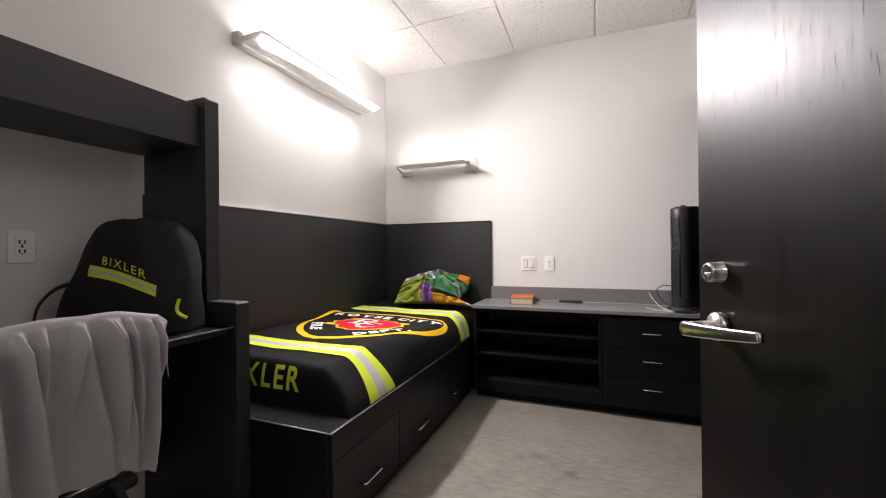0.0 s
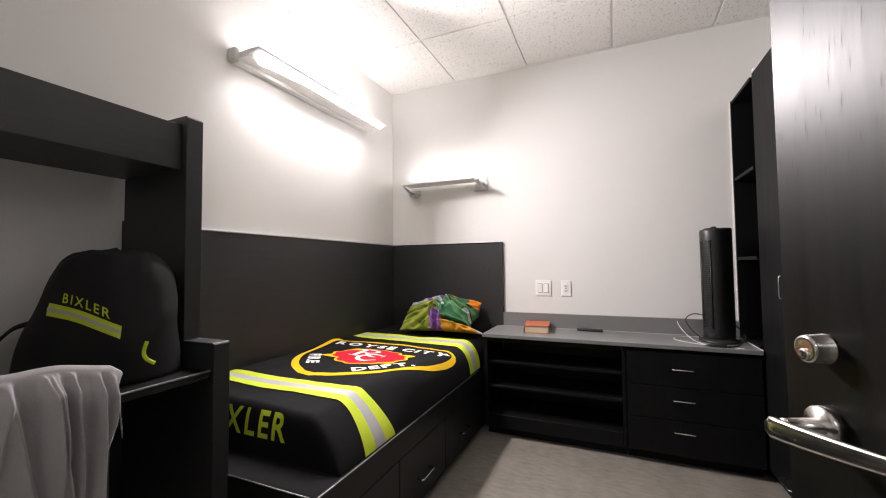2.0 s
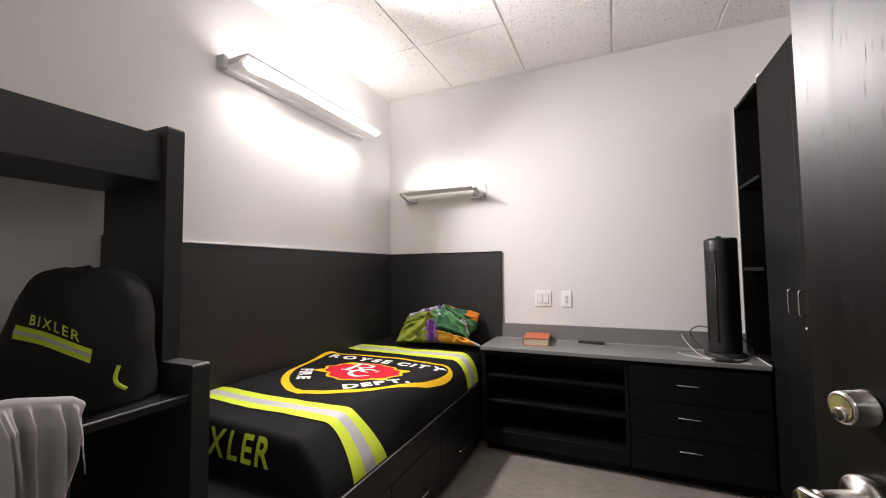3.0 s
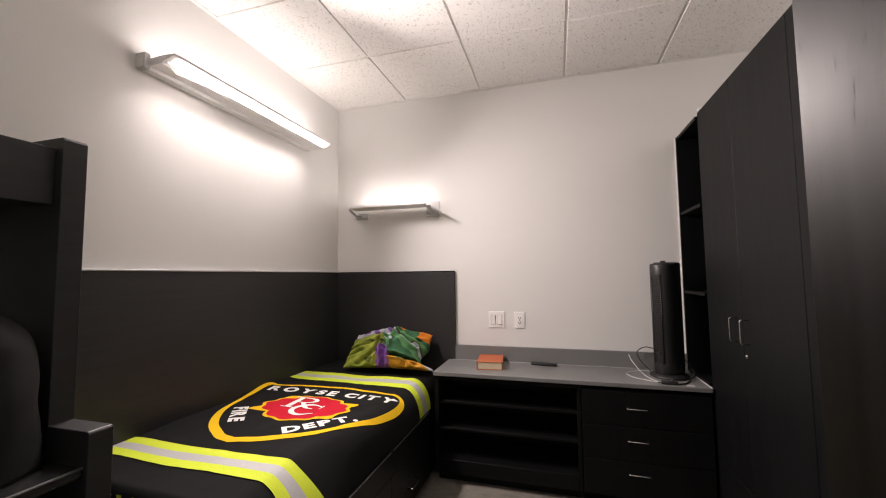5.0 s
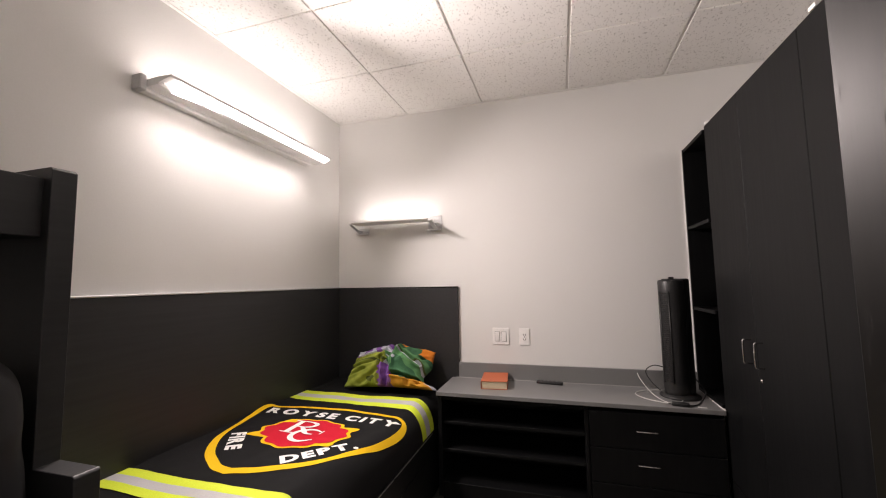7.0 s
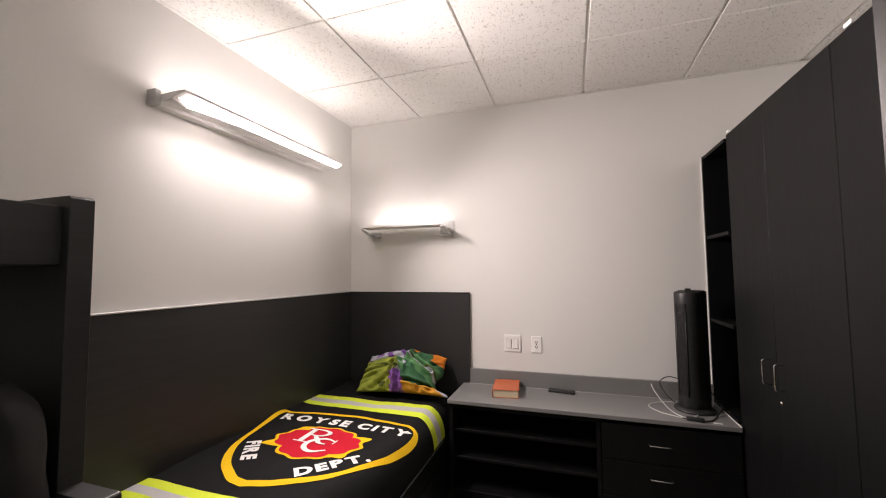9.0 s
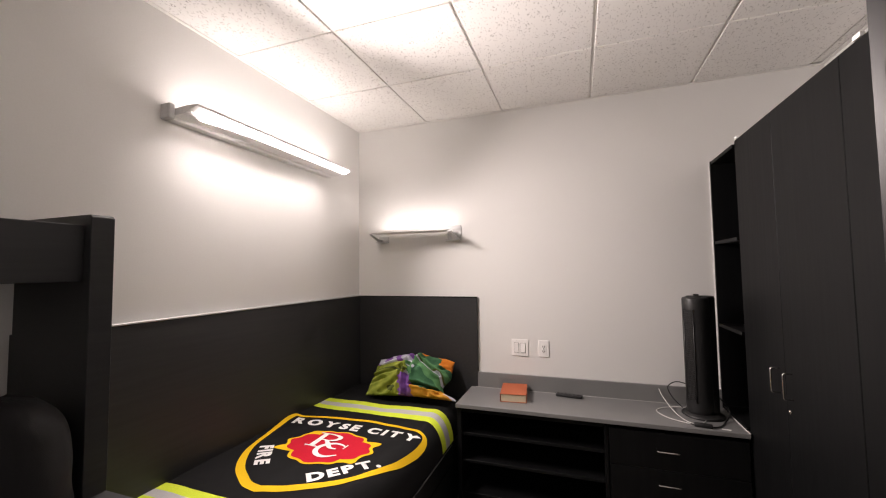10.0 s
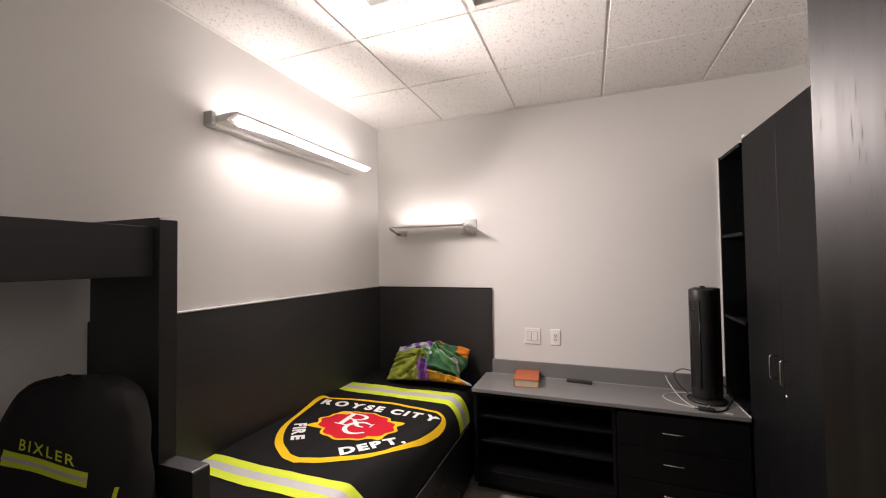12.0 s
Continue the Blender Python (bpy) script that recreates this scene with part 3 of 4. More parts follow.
# shield: outline halves as (offset from the axis, y), from the point to the top middle
SX = -1.345
LEFT_HALF = [(0.0, 1.917), (-0.07, 1.928), (-0.14, 1.968), (-0.226, 2.035), (-0.31, 2.165), (-0.366, 2.334), (-0.395, 2.48), (-0.408, 2.60), (-0.398, 2.655),
             (-0.362, 2.672), (-0.28, 2.700), (-0.15, 2.735), (0.0, 2.755)]
RIGHT_HALF = [(0.0, 1.917), (0.098, 1.945), (0.225, 2.002), (0.324, 2.064), (0.398, 2.15), (0.449, 2.308), (0.470, 2.48), (0.474, 2.62), (0.462, 2.705), (0.425, 2.742),
              (0.322, 2.760), (0.122, 2.765), (0.0, 2.755)]


def smooth_line(pts, steps=6):
    out = []
    p = [Vector((*q, 0)) for q in pts]
    for i in range(len(p) - 1):
        a, b, c, d = p[max(i - 1, 0)], p[i], p[i + 1], p[min(i + 2, len(p) - 1)]
        for k in range(steps):
            u = k / steps
            q = 0.5 * (2 * b + (c - a) * u + (2 * a - 5 * b + 4 * c - d) * u * u + (3 * b - a - 3 * c + d) * u ** 3)
            out.append((q.x, q.y))
    return out + [pts[-1]]


def settle(x, y, lift):
    x = min(x, MX1 - 0.0006)
    return Vector((x + lift * 0.5 * (1 if x > MX1 - 0.03 else 0), y, top(x, y, lift)))


right = [(SX + u, v) for u, v in smooth_line(RIGHT_HALF)]
left = [(SX + u, v) for u, v in smooth_line(LEFT_HALF)]
ring = right + left[-2:0:-1]
mid = Vector((SX + 0.02, 2.40))
bm = bmesh.new()
inner, outer = [], []
n = len(ring)
for k in range(n):
    a, b = Vector(ring[k - 1]), Vector(ring[(k + 1) % n])
    way = (b - a).normalized()
    nrm = Vector((-way.y, way.x))
    p = Vector(ring[k])
    if (p - mid).dot(nrm) > 0:
        nrm = -nrm
    wide = 0.026 + 0.016 * max(0.0, min(1.0, (2.25 - p.y) / 0.25))
    outer.append(bm.verts.new(settle(p.x, p.y, 0.0028)))
    q = p + nrm * wide
    m2 = p + nrm * wide * 0.5
    inner.append((bm.verts.new(settle(m2.x, m2.y, 0.0028)), bm.verts.new(settle(q.x, q.y, 0.0028))))
for k in range(n):
    j = (k + 1) % n
    bm.faces.new((outer[k], outer[j], inner[j][0], inner[k][0]))
    bm.faces.new((inner[k][0], inner[j][0], inner[j][1], inner[k][1]))
bmesh.ops.recalc_face_normals(bm, faces=bm.faces)
part("shield_border", bm, GOLD, blanket, "yellow shield outline", True)

EX, EY = -1.300, 2.372


def emblem(grow, lift, spikes):
    """A rounded cross with scalloped arms; spikes point along the diagonals."""
    bm = bmesh.new()
    rings = []
    N = 144
    for s in (0.0, 0.25, 0.5, 0.75, 1.0):
        ringv = []
        for k in range(N):
            a = 2 * math.pi * k / N
            c = abs(math.cos(2 * a))
            r = 0.182 + 0.026 * c ** 0.6 + 0.008 * math.cos(12 * a)
            d = min(abs((a - q + math.pi) % (2 * math.pi) - math.pi) for q in (0.62, 2.36, 3.70, 5.60))
            if spikes:
                r += 0.050 * max(0.0, 1 - d / 0.22)
            r = (r + grow) * s
            ringv.append(settle(EX + 1.12 * r * math.cos(a), EY + 0.86 * r * math.sin(a), lift))
        rings.append(ringv)
    c = bm.verts.new(rings[0][0])
    vs = [[bm.verts.new(q) for q in r] for r in rings[1:]]
    for k in range(N):
        bm.faces.new((c, vs[0][k], vs[0][(k + 1) % N]))
        for r, s in zip(vs, vs[1:]):
            bm.faces.new((r[k], s[k], s[(k + 1) % N], r[(k + 1) % N]))
    bmesh.ops.recalc_face_normals(bm, faces=bm.faces)
    return bm


part("emblem_border", emblem(0.014, 0.0026, True), GOLD, blanket, "yellow flame-edged cross", True)
part("emblem", emblem(-0.004, 0.0042, False), RED, blanket, "red rounded cross", True)


def along(ax, ay, angle, lift, bend=0.0, squash=1.0):
    """Letters centred on ax, ay, set along an angle and bent to an arc."""
    ca, sa = math.cos(radians(angle)), math.sin(radians(angle))

    def put(u, v, midpoint, width):
        s = midpoint - width / 2
        turn = bend * s
        uu, vv = u * math.cos(turn) - v * math.sin(turn), u * math.sin(turn) + v * math.cos(turn)
        uu, vv = (s + uu), vv + bend * s * s / 2
        return settle(ax + ca * uu - sa * vv * squash, ay + sa * uu + ca * vv * squash, lift)
    return put


for bm in letters("ROYSE CITY", 0.105, along(-1.305, 2.600, 4, 0.0032, -0.25), 1.1, 0, 0.0055):
    part("letter", bm, WHITE_PRINT, blanket)
for bm in letters("FIRE", 0.088, along(-1.565, 2.160, -54, 0.0032, 0.3), 0.7, 0, 0.005):
    part("letter", bm, WHITE_PRINT, blanket)
for bm in letters("DEPT.", 0.105, along(-1.052, 2.148, 44, 0.0032, 0.3), 0.75, 0, 0.0055):
    part("letter", bm, WHITE_PRINT, blanket)


def pen_strokes(strokes, put, wide, tall):
    """A letter drawn with a broad pen: strokes of ((u, v, pen width), ...) in a unit square."""
    bm = bmesh.new()
    for n, line in enumerate(strokes):
        pts = smooth_line([(u * wide, v * tall) for u, v, w in line], 5) if len(line) > 2 else [(u * wide, v * tall) for u, v, w in line]
        sides = []
        for k, p in enumerate(pts):
            a, b = Vector(pts[max(k - 1, 0)]), Vector(pts[min(k + 1, len(pts) - 1)])
            way = (b - a).normalized()
            at = k / (len(pts) - 1) * (len(line) - 1)
            i = min(int(at), len(line) - 2)
            w = (line[i][2] + (line[i + 1][2] - line[i][2]) * (at - i)) * tall / 2
            q = Vector(p)
            sides.append([bm.verts.new(put(c.x, c.y, 0.0, 0.0) + Vector((0, 0, 0.0004 * n))) for c in (q + Vector((-way.y, way.x)) * w, q, q - Vector((-way.y, way.x)) * w)])
        for a, b in zip(sides, sides[1:]):
            for i in (0, 1):
                bm.faces.new((a[i + 1], b[i + 1], b[i], a[i]))
    bmesh.ops.recalc_face_normals(bm, faces=bm.faces)
    for f in bm.faces:
        if f.normal.z < 0:
            f.normal_flip()
    return bm


SERIF_R = (((0.24, 0.02, 0.17), (0.24, 0.98, 0.17)), ((0.04, 0.03, 0.06), (0.44, 0.03, 0.06)), ((0.04, 0.97, 0.06), (0.34, 0.97, 0.06)),
           ((0.26, 0.96, 0.06), (0.55, 0.96, 0.08), (0.74, 0.87, 0.14), (0.78, 0.74, 0.17), (0.72, 0.60, 0.13), (0.54, 0.52, 0.07), (0.28, 0.52, 0.06)),
           ((0.46, 0.51, 0.10), (0.60, 0.34, 0.15), (0.76, 0.12, 0.15), (0.88, 0.03, 0.09), (1.04, 0.02, 0.05)))
SERIF_C = (tuple((0.52 + 0.45 * math.cos(radians(q)), 0.5 + 0.48 * math.sin(radians(q)), 0.06 + 0.13 * max(0.0, math.sin(radians((q - 50) / 270 * 180)))) for q in range(50, 321, 27)),
           ((0.83, 0.66, 0.05), (0.85, 0.98, 0.05)))
for glyph, ax, ay, wide, tall in ((SERIF_R, -1.435, 2.335, 0.185, 0.165), (SERIF_C, -1.350, 2.255, 0.175, 0.150)):
    part("letter", pen_strokes(glyph, along(ax, ay, 3, 0.0065), wide, tall), WHITE_PRINT, blanket, "white serif monogram letter")


def foot_face(u, v, midpoint, width):
    """On the steep foot end of the blanket."""
    x = -1.312 + 0.436 / width * (midpoint - width / 2 + u)
    want, lo, hi = 0.528 + v, FOOT_Y, FOOT_Y + 0.09
    for _ in range(30):
        y = (lo + hi) / 2
        lo, hi = (y, hi) if top(x, y) < want else (lo, y)
    return Vector((x, y - 0.004, want))


for bm in letters("BIXLER", 0.135, foot_face, 1.0, 0, 0.003, 3):
    part("letter", bm, HI_VIS, blanket, "lime yellow letter")


# ---- pillow ----
def pillow_patch(u, v):
    """Which printed colour lies at u, v of the pillow's face; olive is shade painted into its hollow and creases."""
    n1 = noise.noise((u * 5, v * 5, 1.0)) * 0.05
    n2 = noise.noise((u * 16, v * 14, 4.0)) * 0.025
    uu, vv = u + n1 + n2, v + n1 - n2
    if uu > 0.95 and vv < 0.12:
        return 4
    if uu > 0.54 and vv < 0.20 - 0.05 * (uu - 0.54):
        return 3
    if uu > 0.86 - 0.5 * max(0.0, vv - 0.9) and vv > 0.70 or uu > 0.6 and vv > 0.95:
        return 5
    if 0.40 < uu < 0.55 and vv < 0.40:
        return 2
    if uu < 0.50 and vv > 0.70:
        return 2 if noise.noise((u * 9, v * 6, 8.0)) > 0.05 else 4
    if uu < 0.46:
        dark = abs(vv - 0.50 - 0.05 * math.sin(uu * 12)) < 0.025 or math.hypot(uu - 0.30, (vv - 0.15) * 0.8) < 0.06
        return 6 if dark else 0
    if uu < 0.56 and vv > 0.40:
        return 4 if noise.noise((u * 12, v * 9, 3.0)) > 0.1 else 7
    bend = vv + 0.95 * (uu - 0.62) - 0.70
    if abs(bend) < 0.022:
        return 4
    if 0.022 <= bend < 0.05:
        return 6
    return 1 if bend < -0.16 or bend > 0.16 else 7


LIME = grain("lime printed cotton", (0.16, 0.20, 0.025), (0.33, 0.37, 0.06), 16, 0.85, bump=0.2, spec=0.2)
GREEN = grain("green printed cotton", (0.015, 0.06, 0.03), (0.06, 0.17, 0.08), 14, 0.85, bump=0.2, spec=0.2)
PURPLE = grain("purple printed cotton", (0.16, 0.06, 0.27), (0.27, 0.12, 0.4), 30, 0.85, bump=0.2, spec=0.2)
AMBER = grain("amber printed cotton", (0.52, 0.23, 0.02), (0.62, 0.3, 0.04), 30, 0.85, bump=0.2, spec=0.2)
LILAC = grain("pale lilac printed cotton", (0.42, 0.42, 0.5), (0.55, 0.55, 0.6), 30, 0.85, bump=0.2, spec=0.2)
TANGERINE = grain("orange printed cotton", (0.6, 0.17, 0.015), (0.7, 0.23, 0.03), 30, 0.85, bump=0.2, spec=0.2)
OLIVE_SHADE = grain("olive painted crease shade", (0.07, 0.09, 0.02), (0.1, 0.12, 0.03), 30, 0.85, bump=0.2, spec=0.2)
MINT = grain("mid green printed cotton", (0.05, 0.16, 0.06), (0.13, 0.29, 0.12), 14, 0.85, bump=0.2, spec=0.2)


pillow = thing("pillow", (-1.2, 3.25, 0.64), "plump pillow in a bright green, purple and orange printed case", "pillow")
P_LO, P_RO = Vector((-1.515, 3.10, 0.665)), Vector((-0.85, 3.16, 0.665))
P_LT, P_RT = Vector((-1.535, 3.37, 0.86)), Vector((-0.93, 3.385, 0.88))
bm = bmesh.new()
NU, NV = 200, 120
# creases pressed into the face: from u, v to u, v, depth, width
CREASES = ((0.47, 0.0, 0.53, 1.0, 0.045, 0.030), (0.04, 0.45, 0.42, 0.52, 0.024, 0.030), (0.08, 0.70, 0.46, 0.70, 0.028, 0.025), (0.18, 0.06, 0.36, 0.30, 0.024, 0.035),
           (0.40, 0.05, 0.40, 0.55, 0.030, 0.018), (0.62, 0.73, 0.88, 0.48, 0.036, 0.022), (0.54, 0.23, 0.92, 0.19, 0.036, 0.022), (0.72, 0.05, 0.78, 0.22, 0.018, 0.022),
           (0.60, 0.50, 0.66, 0.90, 0.014, 0.03), (0.88, 0.62, 0.98, 0.72, 0.024, 0.022), (0.05, 0.28, 0.20, 0.34, 0.014, 0.02), (0.84, 0.08, 0.95, 0.16, 0.018, 0.02))


def crease_depth(u, v):
    u, v = u + 0.015 * noise.noise((u * 8, v * 8, 21.0)), v + 0.02 * noise.noise((u * 7, v * 7, 22.0))
    deep = 0.0
    for u0, v0, u1, v1, depth, wide in CREASES:
        du, dv = u1 - u0, v1 - v0
        k = max(0.0, min(1.0, ((u - u0) * du + (v - v0) * dv) / (du * du + dv * dv)))
        dist = math.hypot(u - u0 - k * du, v - v0 - k * dv)
        deep += depth * (math.exp(-(dist / wide) ** 2) - 0.35 * math.exp(-((dist - 2.2 * wide) / (1.2 * wide)) ** 2))
    return deep


sheets = []
for sign in (1, -1):
    grid = []
    for j in range(NV + 1):
        row = []
        for i in range(NU + 1):
            u, v = i / NU, j / NV
            p = P_LO.lerp(P_RO, u).lerp(P_LT.lerp(P_RT, u), v)
            # edges pulled in between the corners
            p += Vector((0, 0.03, 0.025)) * math.sin(math.pi * u) * (1 - v) * 0.4 + Vector((0, 0, 0.03)) * math.sin(math.pi * u) * v
            p.x += 0.06 * (0.5 - u) * math.sin(math.pi * v) ** 0.8
            p.z += 0.018 * noise.noise((u * 4.5, 0.0, 11.0)) * v
            e = max(0.0, min(u, 1 - u) * 2) ** 0.42 * max(0.0, v * 2 if v < 0.5 else (1 - v) * 2) ** (0.34 if v < 0.5 else 0.55)
            puff = 0.150 * e - crease_depth(u, v) * min(1.0, e * 2.2) + 0.012 * e * noise.noise((u * 8, v * 7, 2.0 + sign)) + 0.010 * noise.noise((u * 15, v * 9, 3.0)) * (1 - e)
            puff += 0.030 * e * math.exp(-((u - 0.74) / 0.16) ** 2)
            if u > 0.5:
                k = ((u - 0.5) * 2) ** 2
                p.x += k * (-0.07 * ease_in(v, 0.04, 0.18) + 0.075 * ease_in(v, 0.24, 0.60))
            nrm = Vector((0.03 - 0.9 * max(0.0, 0.25 - u) / 0.25 * math.sin(math.pi * v), -0.55 - 0.5 * (1 - v), 0.78 - 0.35 * (1 - v))).normalized()
            row.append(p + nrm * puff * (1.0 if sign > 0 else -0.45))
        grid.append(row)
    sheets.append(grid)
front = [[bm.verts.new(p) for p in row] for row in sheets[0]]
back = [[(front[j][i] if i in (0, NU) or j in (0, NV) else bm.verts.new(sheets[1][j][i])) for i in range(NU + 1)] for j in range(NV + 1)]
for j in range(NV):
    for i in range(NU):
        f = bm.faces.new((front[j][i], front[j][i + 1], front[j + 1][i + 1], front[j + 1][i]))
        f.material_index = pillow_patch((i + 0.5) / NU, (j + 0.5) / NV)
        f = bm.faces.new((back[j + 1][i], back[j + 1][i + 1], back[j][i + 1], back[j][i]))
        f.material_index = 1
bmesh.ops.recalc_face_normals(bm, faces=bm.faces)
part("case", bm, [LIME, GREEN, PURPLE, AMBER, LILAC, TANGERINE, OLIVE_SHADE, MINT], pillow, "", True)

# ---- counter with shelves and drawers ----
unit = thing("open_shelf_unit", (-0.35, 3.25, 0), "low black wood open shelf unit under the counter", "shelf unit")
part("plinth", box(-0.80, 0.085, 3.11, Y_BACK, 0, 0.062, 0), CABINET_BLACK, unit)
# back in a lighter black, standing in for light inside the shelves
part("back", box(-0.80, 0.085, Y_BACK - 0.02, Y_BACK - 0.002, 0.063, 0.672, 0), BED_WOOD, unit)
for x0, x1 in ((-0.81, -0.783), (0.067, 0.087)):
    part("upright", box(x0, x1, COUNTER_Y + 0.02, Y_BACK - 0.021, 0.063, 0.672, 0.0015), CABINET_BLACK, unit)
for z0, z1 in ((0.063, 0.15), (0.322, 0.340), (0.490, 0.508), (0.645, 0.672)):
    part("shelf", box(-0.782, 0.066, COUNTER_Y + (0.021 if z0 < 0.1 or z0 > 0.6 else 0.045), Y_BACK - 0.021, z0, z1, 0.0015), CABINET_BLACK, unit)
chest = thing("drawer_unit", (0.42, 3.25, 0), "black wood three-drawer unit under the counter", "drawers")
part("plinth", box(0.09, 0.76, 3.11, Y_BACK, 0, 0.062, 0), CABINET_BLACK, chest)
part("body", box(0.088, 0.762, COUNTER_Y + 0.03, Y_BACK - 0.002, 0.063, 0.672, 0.001), CABINET_BLACK, chest)
for z0, z1, hz in ((0.068, 0.262, 0.206), (0.266, 0.452, 0.385), (0.456, 0.650, 0.562)):
    d = part("drawer", box(0.094, 0.757, COUNTER_Y + 0.010, COUNTER_Y + 0.0295, z0, z1, 0.002), CABINET_BLACK, chest)
    wire_pull(d, (0.330, COUNTER_Y + 0.010, hz), (0.437, COUNTER_Y + 0.010, hz), (0, -0.03, 0))
counter = thing("countertop", (0, 3.25, 0.673), "grey laminate countertop with a backsplash", "countertop")
part("slab", box(-0.815, 0.762, COUNTER_Y, Y_BACK - 0.001, 0.673, COUNTER_Z, 0.003, 2), GREY_TOP, counter)
part("backsplash", box(-0.785, 0.762, Y_BACK - 0.02, Y_BACK - 0.0005, COUNTER_Z + 0.0005, 0.804, 0.002), GREY_TOP, counter)

# grey strip standing in for the lit edge along the backsplash joint
part("joint_line", box(-0.784, 0.45, Y_BACK - 0.0235, Y_BACK - 0.0205, COUNTER_Z - 0.001, COUNTER_Z + 0.003, 0.001), LIT_EDGE_GREY, counter, "thin grey strip painted as a lit joint edge")
part("joint_line", box(0.756, 0.763, COUNTER_Y + 0.004, 3.28, COUNTER_Z - 0.001, COUNTER_Z + 0.003, 0.001), WHITE_METAL, counter, "thin pale caulk line")

# ---- wardrobe and bookcase ----
WX, WTOP, WY0, WY1 = 0.772, 2.232, 1.62, 3.075
wardrobe = thing("wardrobe", (1.05, 2.4, 0), "tall black wood wardrobe with two doors and a drawer", "wardrobe")
part("plinth", box(WX + 0.06, X_RIGHT, WY0, WY1, 0, 0.062, 0), CABINET_BLACK, wardrobe)
part("body", box(WX + 0.02, X_RIGHT - 0.001, WY0, WY1, 0.062, WTOP, 0.002), CABINET_BLACK, wardrobe)
for y0, y1, hy in ((2.6588, WY1 - 0.001, 2.712), (2.182, 2.6572, 2.603)):
    d = part("door", box(WX, WX + 0.0195, y0, y1, 0.345, WTOP - 0.003, 0.002), CABINET_BLACK, wardrobe)
    wire_pull(d, (WX, hy, 1.003), (WX, hy, 1.108), (-0.032, 0, 0))
part("filler_panel", box(WX, WX + 0.0195, WY0, 2.178, 0.345, WTOP - 0.003, 0.002), CABINET_BLACK, wardrobe)
dr = part("drawer", box(WX, WX + 0.0195, 2.182, WY1 - 0.001, 0.066, 0.341, 0.002), CABINET_BLACK, wardrobe)
wire_pull(dr, (WX, 2.70, 0.135), (WX, 2.82, 0.135), (-0.034, 0, 0))
part("lock", lathe([(0.009, 0), (0.009, 0.004), (0.006, 0.007)], (WX, 2.630, 0.946), (-1, 0, 0), 16), STEEL, wardrobe, "small round steel lock", True)
for y in (3.03, 2.07):
    part("hinge", box(WX - 0.003, WX + 0.012, y, y + 0.035, WTOP - 0.001, WTOP + 0.014, 0.002), WHITE_PLASTIC, wardrobe, "small white top bracket")
BX = 0.756
bookcase = thing("bookcase", (0.95, 3.26, COUNTER_Z), "tall narrow black wood bookcase with empty shelves", "bookcase")
part("back", box(1.04, 1.055, WY1 + 0.001, Y_BACK - 0.012, COUNTER_Z + 0.001, WTOP - 0.02, 0), CABINET_BLACK, bookcase)
part("side", box(BX, 1.056, Y_BACK - 0.022, Y_BACK - 0.011, 0.70, WTOP - 0.02, 0.001), CABINET_BLACK, bookcase)
for z in (COUNTER_Z + 0.001, 1.188, 1.69, WTOP - 0.04):
    part("shelf", box(BX + 0.004, 1.039, WY1 + 0.001, Y_BACK - 0.023, z, z + 0.019, 0.001), CABINET_BLACK, bookcase)
part("scribe_strip", box(BX - 0.004, BX + 0.008, Y_BACK - 0.0105, Y_BACK - 0.0005, 0.805, WTOP - 0.018, 0.001), WHITE_METAL, bookcase, "narrow pale edge strip")

# ---- switches and outlets ----
switch = thing("light_switch", (-0.456, Y_BACK, 0.994), "white double rocker light switch plate", "switch")
part("plate", box(-0.515, -0.397, Y_BACK - 0.006, Y_BACK, 0.935, 1.053, 0.003, 2), WHITE_PLASTIC, switch)
for x in (-0.480, -0.434):
    part("bezel", box(x - 0.018, x + 0.018, Y_BACK - 0.0072, Y_BACK - 0.0055, 0.958, 1.028, 0.0005), BEZEL_SHADE, switch)
    bm = box(x - 0.0155, x + 0.0155, Y_BACK - 0.011, Y_BACK - 0.0065, 0.961, 1.025, 0.001)
    bmesh.ops.rotate(bm, cent=(x, Y_BACK - 0.007, 0.993), matrix=Matrix.Rotation(radians(3.5 if x < -0.46 else -3.5), 3, "X"), verts=bm.verts)
    part("rocker", bm, WHITE_PLASTIC, switch)
    for z in (0.945, 1.042):
        part("screw", lathe([(0.003, 0), (0.003, 0.0012)], (x, Y_BACK - 0.0058, z), (0, -1, 0), 10), WHITE_METAL, switch)


def outlet(name, label, at, out, across):
    """A wall plate with two sockets. out: away from the wall; across: along it."""
    ob = thing(name, at, label, "outlet")
    at, out, across = Vector(at), Vector(out), Vector(across)
    up = Vector((0, 0, 1))

    def slab(w, h, d0, d1, dz, dx=0.0, bevel=0.0008):
        bm = add_box(bmesh.new(), -w, w, d0, d1, -h, h, bevel)
        for v in bm.verts:
            v.co = at + across * (v.co.x + dx) + out * v.co.y + up * (v.co.z + dz)
        bmesh.ops.recalc_face_normals(bm, faces=bm.faces)
        return bm
    part("plate", slab(0.0365, 0.058, 0, 0.006, 0, 0, 0.003), WHITE_PLASTIC, ob)
    part("face", slab(0.0165, 0.0335, 0.0055, 0.0085, 0), WHITE_PLASTIC, ob)
    for dz in (0.016, -0.016):
        for dx in (-0.0065, 0.0065):
            part("slot", slab(0.0022, 0.006, 0.008, 0.0089, dz, dx, 0), DARK_SLOT, ob)
        part("slot", slab(0.0022, 0.0022, 0.008, 0.0089, dz - 0.0095, 0, 0), DARK_SLOT, ob)
    part("button", slab(0.004, 0.003, 0.008, 0.0095, 0), DARK_SLOT, ob)
    return ob


outlet("outlet", "white duplex outlet above the counter", (-0.290, Y_BACK, 0.993), (0, -1, 0), (1, 0, 0))
